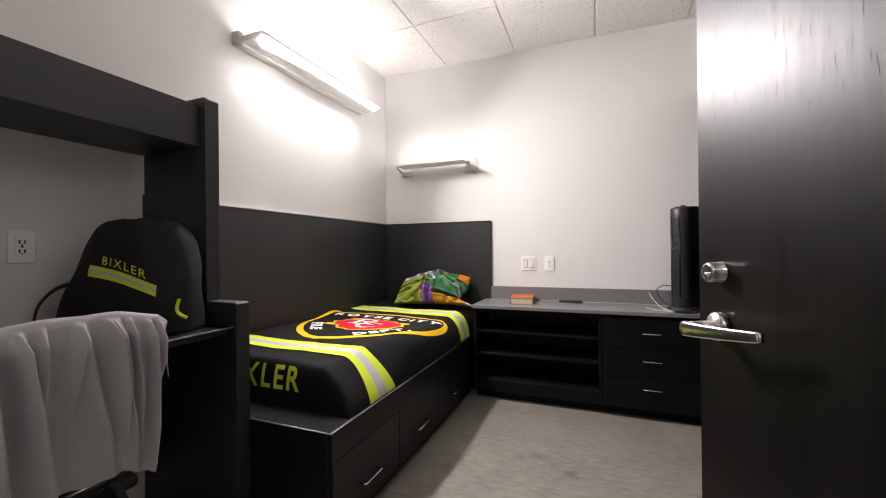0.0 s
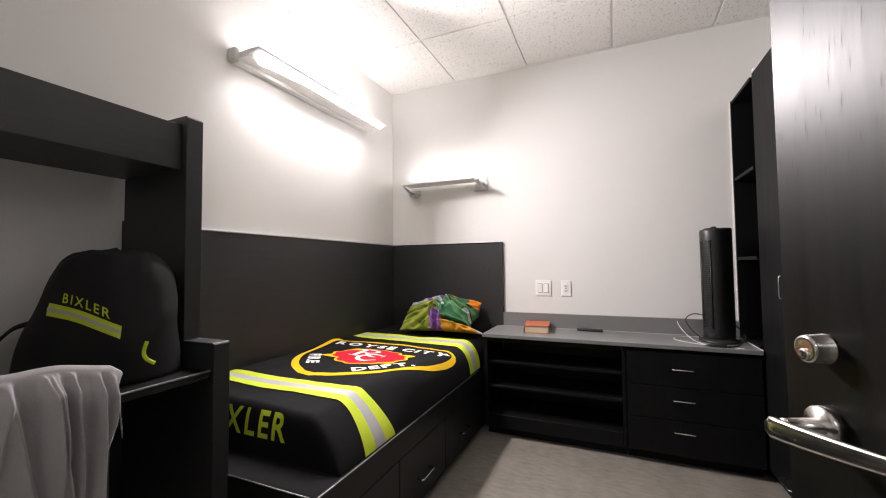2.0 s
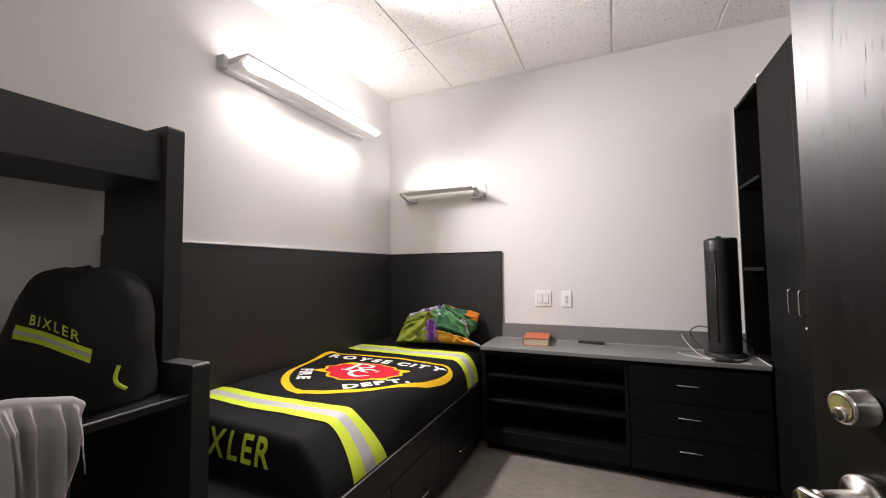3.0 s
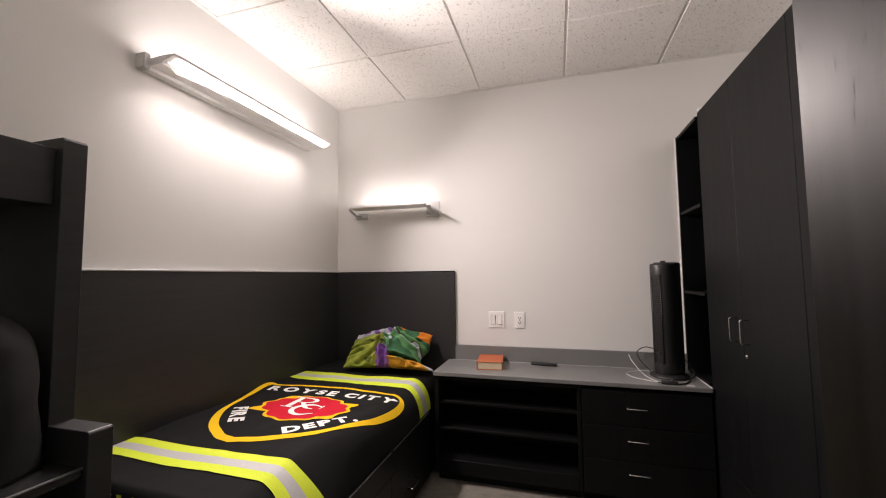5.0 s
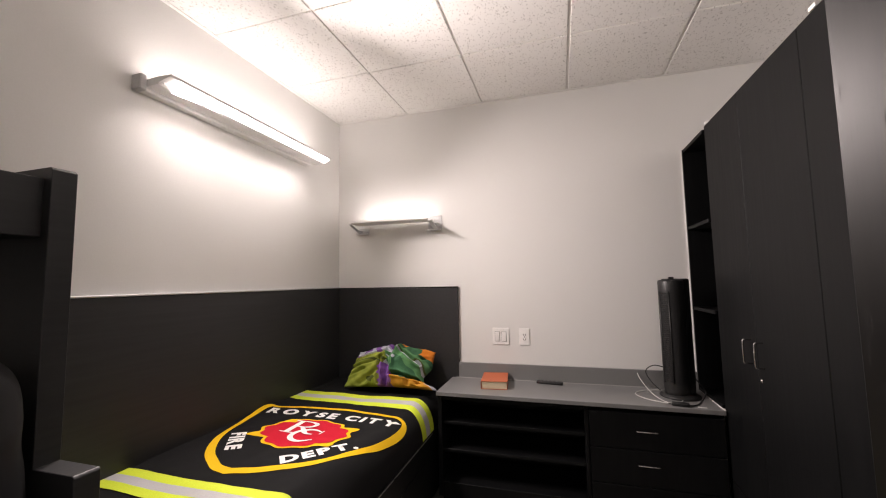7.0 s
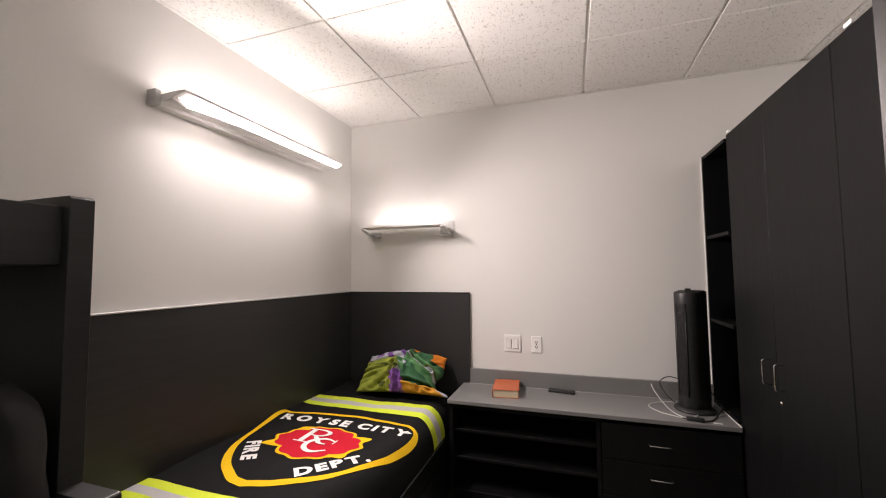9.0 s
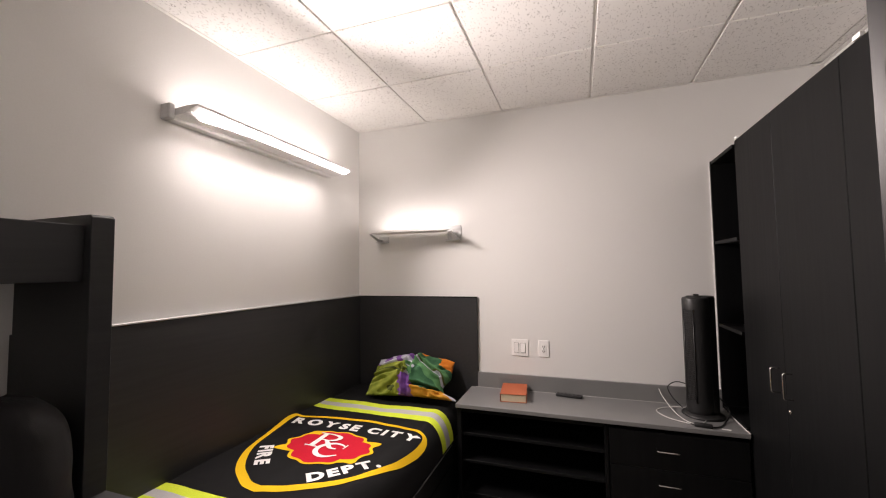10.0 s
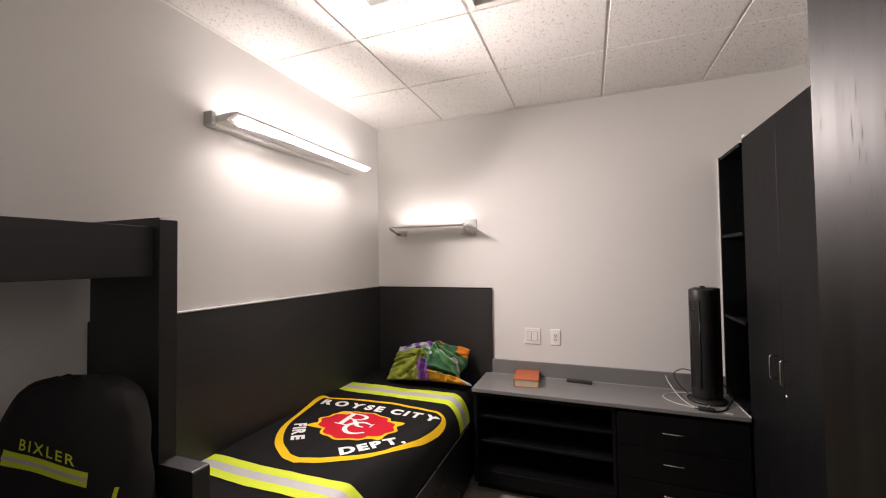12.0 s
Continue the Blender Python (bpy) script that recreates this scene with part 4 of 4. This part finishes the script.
outlet("outlet", "white duplex outlet above the desk", (X_LEFT, 0.95, 1.138), (1, 0, 0), (0, 1, 0))

# ---- things on the counter ----
book = thing("book", (-0.477, 3.29, COUNTER_Z), "thick orange hardcover book with cream pages", "book")
BC = Vector((-0.477, 3.285, 0))
bx0, bx1, by0, by1 = BC.x - 0.083, BC.x + 0.083, BC.y - 0.125, BC.y + 0.125
z = COUNTER_Z + 0.0005
part("lower_cover", turned(box(bx0, bx1, by0, by1, z, z + 0.003, 0.001), BC, 6), ORANGE, book)
part("upper_cover", turned(box(bx0, bx1, by0, by1, z + 0.048, z + 0.051, 0.001), BC, 6), ORANGE, book)
part("spine", turned(box(bx0 - 0.003, bx0 + 0.0005, by0, by1, z, z + 0.051, 0.0015), BC, 6), ORANGE, book)
part("pages", turned(box(bx0 + 0.002, bx1 - 0.004, by0 + 0.004, by1 - 0.004, z + 0.003, z + 0.048, 0.001), BC, 6), PAGES, book, "cream page block")
remote = thing("remote_control", (-0.13, 3.378, COUNTER_Z), "slim black remote control lying on the counter", "remote")
RC = Vector((-0.128, 3.378, 0))
part("body", turned(box(RC.x - 0.085, RC.x + 0.085, RC.y - 0.021, RC.y + 0.021, z, z + 0.018, 0.006, 3), RC, -7), BLACK_PLASTIC, remote, "", True)
for k in range(5):
    part("button", turned(lathe([(0.005, 0), (0.005, 0.002), (0.004, 0.0028)], (RC.x - 0.06 + 0.026 * k, RC.y, z + 0.0175), sides=12), RC, -7), GREY_TOP, remote)

fan = thing("tower_fan", (0.62, 3.27, COUNTER_Z), "black plastic tower fan standing on the counter", "fan")
FX, FY = 0.613, 3.265
part("base", lathe([(0.105, 0.0), (0.108, 0.006), (0.100, 0.014), (0.06, 0.024), (0.055, 0.03)], (FX, FY, z), sides=40), BLACK_PLASTIC, fan, "", True)
COL = Vector((FX - 0.014, FY - 0.006, 0))
part("body", lathe([(0.060, 0.0), (0.066, 0.006), (0.069, 0.05), (0.070, 0.60), (0.070, 0.66), (0.067, 0.668), (0.058, 0.672)], (COL.x, COL.y, z + 0.0075), sides=48), BLACK_PLASTIC, fan, "", True)
bm = bmesh.new()
for k in range(44):
    h = z + 0.095 + 0.0118 * k
    for q in range(-158, -118, 8):
        a, b = radians(q), radians(q + 8)
        ring = [bm.verts.new((COL.x + r * math.cos(c), COL.y + r * math.sin(c), h + dz)) for c in (a, b) for r, dz in ((0.0695, -0.003), (0.0745, -0.0015), (0.0745, 0.0015), (0.0695, 0.003))]
        for i in range(3):
            bm.faces.new((ring[i], ring[i + 1], ring[i + 5], ring[i + 4]))
bmesh.ops.recalc_face_normals(bm, faces=bm.faces)
part("grille", bm, BLACK_PLASTIC, fan, "fine horizontal grille slats")
for q in (-161, -115):
    a = radians(q)
    part("grille_edge", tube([(COL.x + 0.0715 * math.cos(a), COL.y + 0.0715 * math.sin(a), z + h) for h in (0.085, 0.61)], 0.0042, 8), BLACK_PLASTIC, fan, "", True)
part("rear_housing", lathe([(0.048, 0.0), (0.054, 0.01), (0.056, 0.05), (0.056, 0.665), (0.053, 0.675), (0.044, 0.678)], (FX + 0.030, FY + 0.012, z + 0.0075), sides=36), BLACK_STEEL, fan, "smooth black rear housing", True)
part("control_panel", lathe([(0.044, 0), (0.044, 0.005), (0.041, 0.007)], (COL.x - 0.004, COL.y, z + 0.6792), sides=28), BLACK_PLASTIC, fan)
part("carry_knob", box(FX - 0.022, FX + 0.004, FY - 0.012, FY + 0.012, z + 0.6855, z + 0.6965, 0.003, 2), BLACK_PLASTIC, fan)


def curve(points, steps=7):
    out = []
    p = [Vector(q) for q in points]
    for i in range(len(p) - 1):
        a, b, c, d = p[max(i - 1, 0)], p[i], p[i + 1], p[min(i + 2, len(p) - 1)]
        for k in range(steps):
            u = k / steps
            out.append(0.5 * (2 * b + (c - a) * u + (2 * a - 5 * b + 4 * c - d) * u * u + (3 * b - a - 3 * c + d) * u ** 3))
    return out + [p[-1]]


zc = z + 0.004
cable = thing("charging_cable", (0.5, 3.2, COUNTER_Z), "white charging cable looped on the counter", "cable")
part("cord", tube(curve([(0.415, 3.424, 0.785), (0.425, 3.38, 0.755), (0.455, 3.27, 0.715), (0.485, 3.165, zc), (0.525, 3.095, zc), (0.575, 3.12, zc), (0.612, 3.20, zc), (0.605, 3.29, zc),
                         (0.55, 3.36, zc), (0.455, 3.345, zc), (0.382, 3.285, zc), (0.375, 3.22, zc), (0.42, 3.145, zc), (0.505, 3.09, zc)]), 0.0024, 8), WHITE_CABLE, cable, "", True)
cord = thing("power_cord", (0.65, 3.2, COUNTER_Z), "black power cord trailing from the tower fan", "cable")
part("cord", tube(curve([(0.56, 3.40, 0.835), (0.51, 3.40, 0.843), (0.468, 3.40, 0.82), (0.462, 3.395, 0.79), (0.49, 3.38, 0.74), (0.53, 3.36, zc)]), 0.0032, 8), BLACK_PLASTIC, cord, "", True)
part("lead", tube(curve([(0.51, 3.085, zc + 0.001), (0.57, 3.06, zc + 0.001), (0.64, 3.08, zc + 0.001), (0.69, 3.16, zc + 0.001), (0.735, 3.23, zc + 0.03), (0.73, 3.28, 0.76), (0.70, 3.30, 0.80)]), 0.0038, 8), BLACK_PLASTIC, cord, "", True)
part("plug", turned(box(0.52, 0.605, 3.052, 3.080, z, z + 0.02, 0.006, 2), (0.56, 3.066, 0), -8), BLACK_PLASTIC, cord, "", True)
tag = thing("paper_tag", (0.66, 3.06, COUNTER_Z), "small white paper tag on the counter", "tag")
part("sheet", turned(box(0.645, 0.685, 3.055, 3.070, z, z + 0.0012, 0), (0.665, 3.06, 0), -6), WHITE_PRINT, tag)

# ---- desk with hutch ----
DZ, DX, DY = 0.825, -1.237, 1.335
desk = thing("desk", (-1.5, 0.8, 0), "black wood desk with an overhead hutch beside the bed", "desk")
part("desktop", box(X_LEFT + 0.001, DX, Y_DOOR + 0.002, DY - 0.0005, DZ - 0.028, DZ, 0.004, 2), DESK_TOP, desk)
part("edge_band", tube([(DX - 0.002, Y_DOOR + 0.003, DZ - 0.002), (DX - 0.002, DY - 0.001, DZ - 0.002)], 0.0035, 10), EDGE_HIGHLIGHT, desk, "edge with its highlight painted pale", True)
outline = [(X_LEFT, 0.0), (-1.222, 0.0), (-1.222, 0.910), (-1.228, 0.916), (-1.382, 0.916), (-1.382, 1.725), (-1.390, 1.733), (X_LEFT + 0.014, 1.733), (X_LEFT + 0.014, 1.366), (X_LEFT, 1.366)]
bm = prism(outline, 0.061, lambda u, v, w: Vector((u + 0.0005, DY + w, v)))
bmesh.ops.bevel(bm, geom=[e for e in bm.edges], offset=0.0015, segments=1, affect="EDGES")
part("end_panel", bm, PANEL_WOOD, desk)
part("modesty_panel", box(X_LEFT + 0.02, X_LEFT + 0.038, Y_DOOR + 0.004, DY - 0.001, 0.2, DZ - 0.0285, 0), BLACK_WOOD, desk)
part("near_panel", box(X_LEFT + 0.0005, DX - 0.06, Y_DOOR + 0.0005, Y_DOOR + 0.0255, 0, DZ - 0.0285, 0.001), BLACK_WOOD, desk)
part("hutch_box", box(X_LEFT + 0.0005, -1.412, Y_DOOR + 0.001, DY - 0.0005, 1.535, 1.702, 0.002), PANEL_WOOD, desk)
part("hutch_side", box(X_LEFT + 0.0005, -1.42, Y_DOOR + 0.0008, Y_DOOR + 0.026, DZ + 0.0005, 1.534, 0.002), PANEL_WOOD, desk)

# ---- bag on the desk ----
bag = thing("duffel_bag", (-1.5, 1.14, DZ), "black nylon bag with a lime name band on the desk", "bag")
FA = radians(24)
FWD, ACR = Vector((math.sin(FA), -math.cos(FA), 0)), Vector((math.cos(FA), math.sin(FA), 0))
BAG = Vector((-1.50, 1.165, DZ))


bm = bmesh.new()
NA, NH = 64, 34
rows = []
for j in range(NH + 1):
    h = j / NH
    row = []
    for i in range(NA):
        q = 2 * math.pi * i / NA
        e = 2 / 2.7
        cx, sy = math.cos(q), math.sin(q)
        a, d = math.copysign(abs(cx) ** e, cx), math.copysign(abs(sy) ** e, sy)
        cap = max(0.0, 1 - max(0.0, (h - 0.72) / 0.28) ** 2.4) ** 0.5
        half = 0.285 - 0.165 * h if a < 0 else 0.215 - 0.03 * h
        shut = cap if a > 0 else max(0.0, 1 - max(0.0, (h - 0.88) / 0.12) ** 2.4) ** 0.5
        wide = (half + 0.014 * noise.noise((math.cos(q), math.sin(q) + h * 3, 1))) * (0.42 + 0.58 * shut)
        depth = (0.13 + 0.012 * noise.noise((math.cos(q) * 2, h * 4, 5))) * (1 - 0.35 * h ** 2) * (0.25 + 0.75 * cap)
        p = BAG + ACR * (a * wide - 0.01) + FWD * (d * depth - 0.01) + Vector((0, 0, 0.001 + 0.41 * h))
        p += Vector((0, 0, 0.012 * noise.noise((a * 3, d * 3, h * 3)) * h))
        row.append(bm.verts.new(p))
    rows.append(row)
for r, s in zip(rows, rows[1:]):
    for i in range(NA):
        bm.faces.new((r[i], r[(i + 1) % NA], s[(i + 1) % NA], s[i]))
bm.faces.new(rows[0][::-1])
bm.faces.new(rows[-1])
bmesh.ops.recalc_face_normals(bm, faces=bm.faces)
from_bag = bm.copy()
part("body", bm, BAG_CLOTH, bag, "", True)
from mathutils.bvhtree import BVHTree
BAG_TREE = BVHTree.FromBMesh(from_bag)


def on_bag(a, h, lift):
    """The point on the bag's front at a metres across and h metres up."""
    start = BAG + ACR * a + Vector((0, 0, h)) + FWD * 0.6
    hit = BAG_TREE.ray_cast(start, -FWD)
    return hit[0] + FWD * lift if hit[0] else start - FWD * 0.55


def bag_band(a0, h0, a1, h1, wide, lift, mat, label, sag=0.012):
    bm = bmesh.new()
    lows, highs = [], []
    for k in range(25):
        u = k / 24
        a, h = a0 + (a1 - a0) * u, h0 + (h1 - h0) * u + sag * math.sin(math.pi * u)
        lows.append(bm.verts.new(on_bag(a, h - wide / 2, lift)))
        highs.append(bm.verts.new(on_bag(a, h + wide / 2, lift)))
    for k in range(24):
        bm.faces.new((lows[k], lows[k + 1], highs[k + 1], highs[k]))
    bmesh.ops.recalc_face_normals(bm, faces=bm.faces)
    part("band", bm, mat, bag, label, True)


bag_band(-0.100, 0.229, 0.122, 0.155, 0.038, 0.003, HI_VIS, "lime reflective name band")
bag_band(-0.100, 0.230, 0.122, 0.156, 0.010, 0.005, SILVER, "silver centre of the band")
for bm in letters("BIXLER", 0.040, lambda u, v, m, w: on_bag(0.020 + 0.145 / w * ((m - w / 2) + u), 0.230 + v - 0.34 * (m - w / 2 + u) - 1.2 * (m - w / 2 + u) ** 2, 0.004), 1.3, 0, 0.0005):
    part("letter", bm, HI_VIS, bag, "lime letter")
part("strap", tube(curve([BAG + ACR * -0.20 + FWD * 0.06 + Vector((0, 0, 0.18)), BAG + ACR * -0.245 + FWD * 0.07 + Vector((0, 0, 0.16)), BAG + ACR * -0.29 + FWD * 0.08 + Vector((0, 0, 0.10)),
                          BAG + ACR * -0.305 + FWD * 0.085 + Vector((0, 0, 0.008))]), 0.014, 8, flat=0.3), BAG_CLOTH, bag, "black carrying strap", True)
part("tag", tube(curve([BAG + ACR * 0.190 + FWD * 0.085 + Vector((0, 0, 0.125)), BAG + ACR * 0.186 + FWD * 0.092 + Vector((0, 0, 0.095)), BAG + ACR * 0.196 + FWD * 0.096 + Vector((0, 0, 0.075)), BAG + ACR * 0.222 + FWD * 0.095 + Vector((0, 0, 0.060))]), 0.0055, 8, flat=0.2),
     HI_VIS, bag, "lime reflective side tag", True)

# ---- chair with a shirt over its back ----
MID, C_Z = Vector((-1.14, 0.785, 0)), 0.957
chair = thing("chair", (MID.x - 0.22, MID.y, 0), "black chair with a steel tube frame pushed to the desk", "chair")


def seat_point(a, d, h):
    """In the chair: a along its back, d towards the desk, h up."""
    return Vector((MID.x - d, MID.y + a, h))


def crown(a):
    """How far the rounded top of the back drops away from its middle."""
    return 0.9 * max(0.0, abs(a) - 0.04) ** 2


def slab_on(a0, a1, d0, d1, h0, h1, bevel):
    bm = add_box(bmesh.new(), a0, a1, d0, d1, h0, h1, bevel, 3)
    for v in bm.verts:
        v.co = seat_point(*v.co)
    bmesh.ops.recalc_face_normals(bm, faces=bm.faces)
    return bm


part("backrest", slab_on(-0.18, 0.18, -0.006, 0.010, 0.60, C_Z - 0.05, 0.005), BLACK_PLASTIC, chair, "", True)
part("back_frame", tube(rounded([seat_point(-0.10, 0.0, 0.517), seat_point(-0.185, 0.0, 0.53)]
                                + [seat_point(-0.20, 0.0, 0.60)] + [seat_point(-0.20 + 0.04 * k, 0.0, C_Z - 0.016 - crown(-0.20 + 0.04 * k)) for k in range(11)]
                                + [seat_point(0.20, 0.0, 0.60), seat_point(0.185, 0.0, 0.53), seat_point(0.10, 0.0, 0.517)], 0.012), 0.012, 10), BLACK_STEEL, chair, "", True)
part("lower_rail", tube([seat_point(-0.11, 0.0, 0.516), seat_point(0.0, -0.004, 0.512), seat_point(0.11, 0.0, 0.516)], 0.012, 10), BLACK_STEEL, chair, "", True)
part("seat", slab_on(-0.19, 0.19, 0.05, 0.45, 0.43, 0.465, 0.012), BAG_CLOTH, chair, "", True)
for side in (-1, 1):
    part("back_leg", tube(rounded([seat_point(side * 0.09, 0.006, 0.512), seat_point(side * 0.125, 0.012, 0.44), seat_point(side * 0.24, -0.02, 0.0)], 0.03), 0.011, 10), BLACK_STEEL, chair, "", True)
    part("front_leg", tube([seat_point(side * 0.165, 0.42, 0.43), seat_point(side * 0.20, 0.46, 0.0)], 0.011, 10), BLACK_STEEL, chair, "", True)
    part("seat_rail", tube([seat_point(side * 0.125, 0.012, 0.425), seat_point(side * 0.165, 0.42, 0.425)], 0.010, 10), BLACK_STEEL, chair, "", True)

shirt = thing("shirt", (MID.x, MID.y, C_Z), "pale cotton shirt draped over the chair back", "shirt")
bm = bmesh.new()
NS, NT = 300, 100
# folds: place at the top, place lower down, that depth, height, width
FOLDS = ((-0.094, -0.049, 0.40, 0.022, 0.0085), (-0.055, -0.057, 0.17, 0.010, 0.008), (0.019, -0.001, 0.19, 0.009, 0.009), (0.018, 0.070, 0.37, 0.012, 0.010),
         (0.076, 0.097, 0.28, 0.022, 0.0055), (0.085, 0.124, 0.40, 0.016, 0.006), (0.095, 0.111, 0.16, 0.015, 0.006), (0.125, 0.135, 0.32, 0.016, 0.006),
         (0.175, 0.168, 0.40, 0.018, 0.006), (0.209, 0.194, 0.14, 0.014, 0.006), (-0.15, -0.125, 0.40, 0.020, 0.010), (-0.20, -0.19, 0.40, 0.018, 0.009))
BACK = 0.10
grid = []
for j in range(NT + 1):
    row = []
    u = -BACK + (0.40 + BACK) * j / NT
    for i in range(NS + 1):
        a = -0.235 + 0.465 * i / NS
        hem = 0.425 + 0.006 * math.sin(a * 40) + 0.010 * math.exp(-((a - 0.10) / 0.03) ** 2)
        fall = u / 0.40 * hem if u > 0 else u
        narrow = 1 - 0.27 * (max(0.0, fall - 0.02) / 0.40) ** 0.6
        pa = a * narrow if a > 0 else a
        r = 0.020
        top_z = C_Z - crown(a) - 0.5 * max(0.0, abs(a) - 0.21)
        if abs(fall) < r * math.pi / 2:
            q = fall / r
            d, h = -r * math.sin(q), top_z + r * math.cos(q) - r
        else:
            down = abs(fall) - r * math.pi / 2
            d, h = -math.copysign(r, fall), top_z - r - down
            if fall > 0:
                k = min(1.0, 0.25 + down / 0.05)
                fold = 0.016 * (0.5 + 0.5 * noise.noise((pa * 12, down * 2.2, 2))) + 0.0025 * noise.noise((pa * 30, down * 7, 4))
                for a0, a1, reach, tall, wide in FOLDS:
                    at = a0 + (a1 - a0) * down / reach + 0.003 * noise.noise((a0 * 50, down * 9, 5))
                    fade = 1.0 if down < reach * 0.7 else max(0.0, 1 - (down - reach * 0.7) / (reach * 0.5))
                    w = wide * (0.7 + 1.3 * down)
                    x = (pa - at) / (w * (2.2 if pa < at else 1.0))
                    fold += 2.3 * tall * fade * math.exp(-x * x)
                d -= k * fold + 0.03 * max(0.0, down - 0.05)
        row.append(bm.verts.new(seat_point(pa, d, h + 0.003 * noise.noise((a * 14, 0, 9)))))
    grid.append(row)
for r, q in zip(grid, grid[1:]):
    for i in range(NS):
        bm.faces.new((r[i], r[i + 1], q[i + 1], q[i]))
bmesh.ops.recalc_face_normals(bm, faces=bm.faces)
thicken(bm, 0.0015)
part("cloth", bm, SHIRT, shirt, "", True)
# the sleeve hangs behind the shirt's edge, narrowing to a point
bm = bmesh.new()
rows = []
for j in range(25):
    u = j / 24
    inner, outer = 0.190 + 0.034 * u, 0.224 + 0.014 * u ** 0.8
    rows.append([bm.verts.new(seat_point(inner + (outer - inner) * i / 14, -0.006 - 0.016 * math.sin(math.pi * i / 14) * (1 - 0.6 * u) - 0.005 * noise.noise((i * 0.4, u * 4, 6)),
                                         C_Z - 0.056 + 0.010 * (1 - i / 14) - (0.085 + 0.075 * i / 14) * u)) for i in range(15)])
for p, q in zip(rows, rows[1:]):
    for i in range(14):
        bm.faces.new((p[i], p[i + 1], q[i + 1], q[i]))
bmesh.ops.recalc_face_normals(bm, faces=bm.faces)
thicken(bm, 0.002)
part("sleeve", bm, SHIRT, shirt, "", True)

# ---- door ----
E = Vector((0.246, 1.108, 0))
DD = Vector((0.32, -0.948, 0)).normalized()
DN = Vector((DD.y, -DD.x, 0)).normalized()
door = thing("door", (E.x + 0.45 * DD.x, E.y + 0.45 * DD.y, 0.008), "open black stained wood door with nickel hardware", "door", kind="structure")


def door_point(a, d, h):
    return E + DD * a + DN * d + Vector((0, 0, h))


def door_slab(a0, a1, d0, d1, h0, h1, bevel, segments=1):
    bm = add_box(bmesh.new(), a0, a1, d0, d1, h0, h1, bevel, segments)
    for v in bm.verts:
        v.co = door_point(*v.co)
    bmesh.ops.recalc_face_normals(bm, faces=bm.faces)
    return bm


part("leaf", door_slab(0, 0.91, -0.044, 0, 0.008, 2.09, 0.002), DOOR_WOOD, door)
BS = 0.066
bolt = part("deadbolt", lathe([(0.0185, 0.0), (0.0185, 0.003), (0.0175, 0.004), (0.0170, 0.0225), (0.0158, 0.0250), (0.0130, 0.0256), (0.010, 0.0252)], door_point(BS, 0, 1.068), DN, 36), STEEL, door, "round nickel deadbolt cylinder", True)
part("key_plug", lathe([(0.0075, 0), (0.0075, 0.0022), (0.006, 0.003)], door_point(BS, 0.025, 1.061), DN, 20), STEEL, bolt, "", True)
part("key_slot", door_slab(BS - 0.001, BS + 0.001, 0.0278, 0.0286, 1.0565, 1.0655, 0), DARK_SLOT, bolt)
lever = part("lever_handle", lathe([(0.0250, 0.0), (0.0250, 0.011), (0.0225, 0.014), (0.0105, 0.0155), (0.0095, 0.05), (0.0095, 0.054)], door_point(BS, 0, 0.974), DN, 36), STEEL, door, "nickel lever handle", True)
bm = bmesh.new()
rows = []
for k in range(25):
    u = k / 24
    a = BS - 0.016 + 0.154 * u
    d = 0.060 - 0.004 * math.sin(u * math.pi) - 0.024 * u ** 2
    hz = 0.969 + 0.016 * u ** 1.3
    tall = 0.0130 * (1 - 0.40 * u) * (min(1.0, u / 0.06 + 0.45)) * (1 if u < 0.97 else 0.85)
    thick = 0.0045 * (1 - 0.25 * u)
    rows.append([bm.verts.new(door_point(a, d + thick * c, hz + tall * s)) for c, s in ((-1, -0.7), (-1, 0.7), (-0.7, 1), (0.7, 1), (1, 0.7), (1, -0.7), (0.7, -1), (-0.7, -1))])
for r, s in zip(rows, rows[1:]):
    for i in range(8):
        bm.faces.new((r[i], r[(i + 1) % 8], s[(i + 1) % 8], s[i]))
bm.faces.new(rows[0][::-1])
bm.faces.new(rows[-1])
bmesh.ops.recalc_face_normals(bm, faces=bm.faces)
part("grip", bm, STEEL, lever, "", True)
for h in (0.25, 1.05, 1.85):
    part("hinge", lathe([(0.007, 0), (0.007, 0.11)], door_point(0.917, 0.004, h), (0, 0, 1), 12), STEEL, door, "", True)
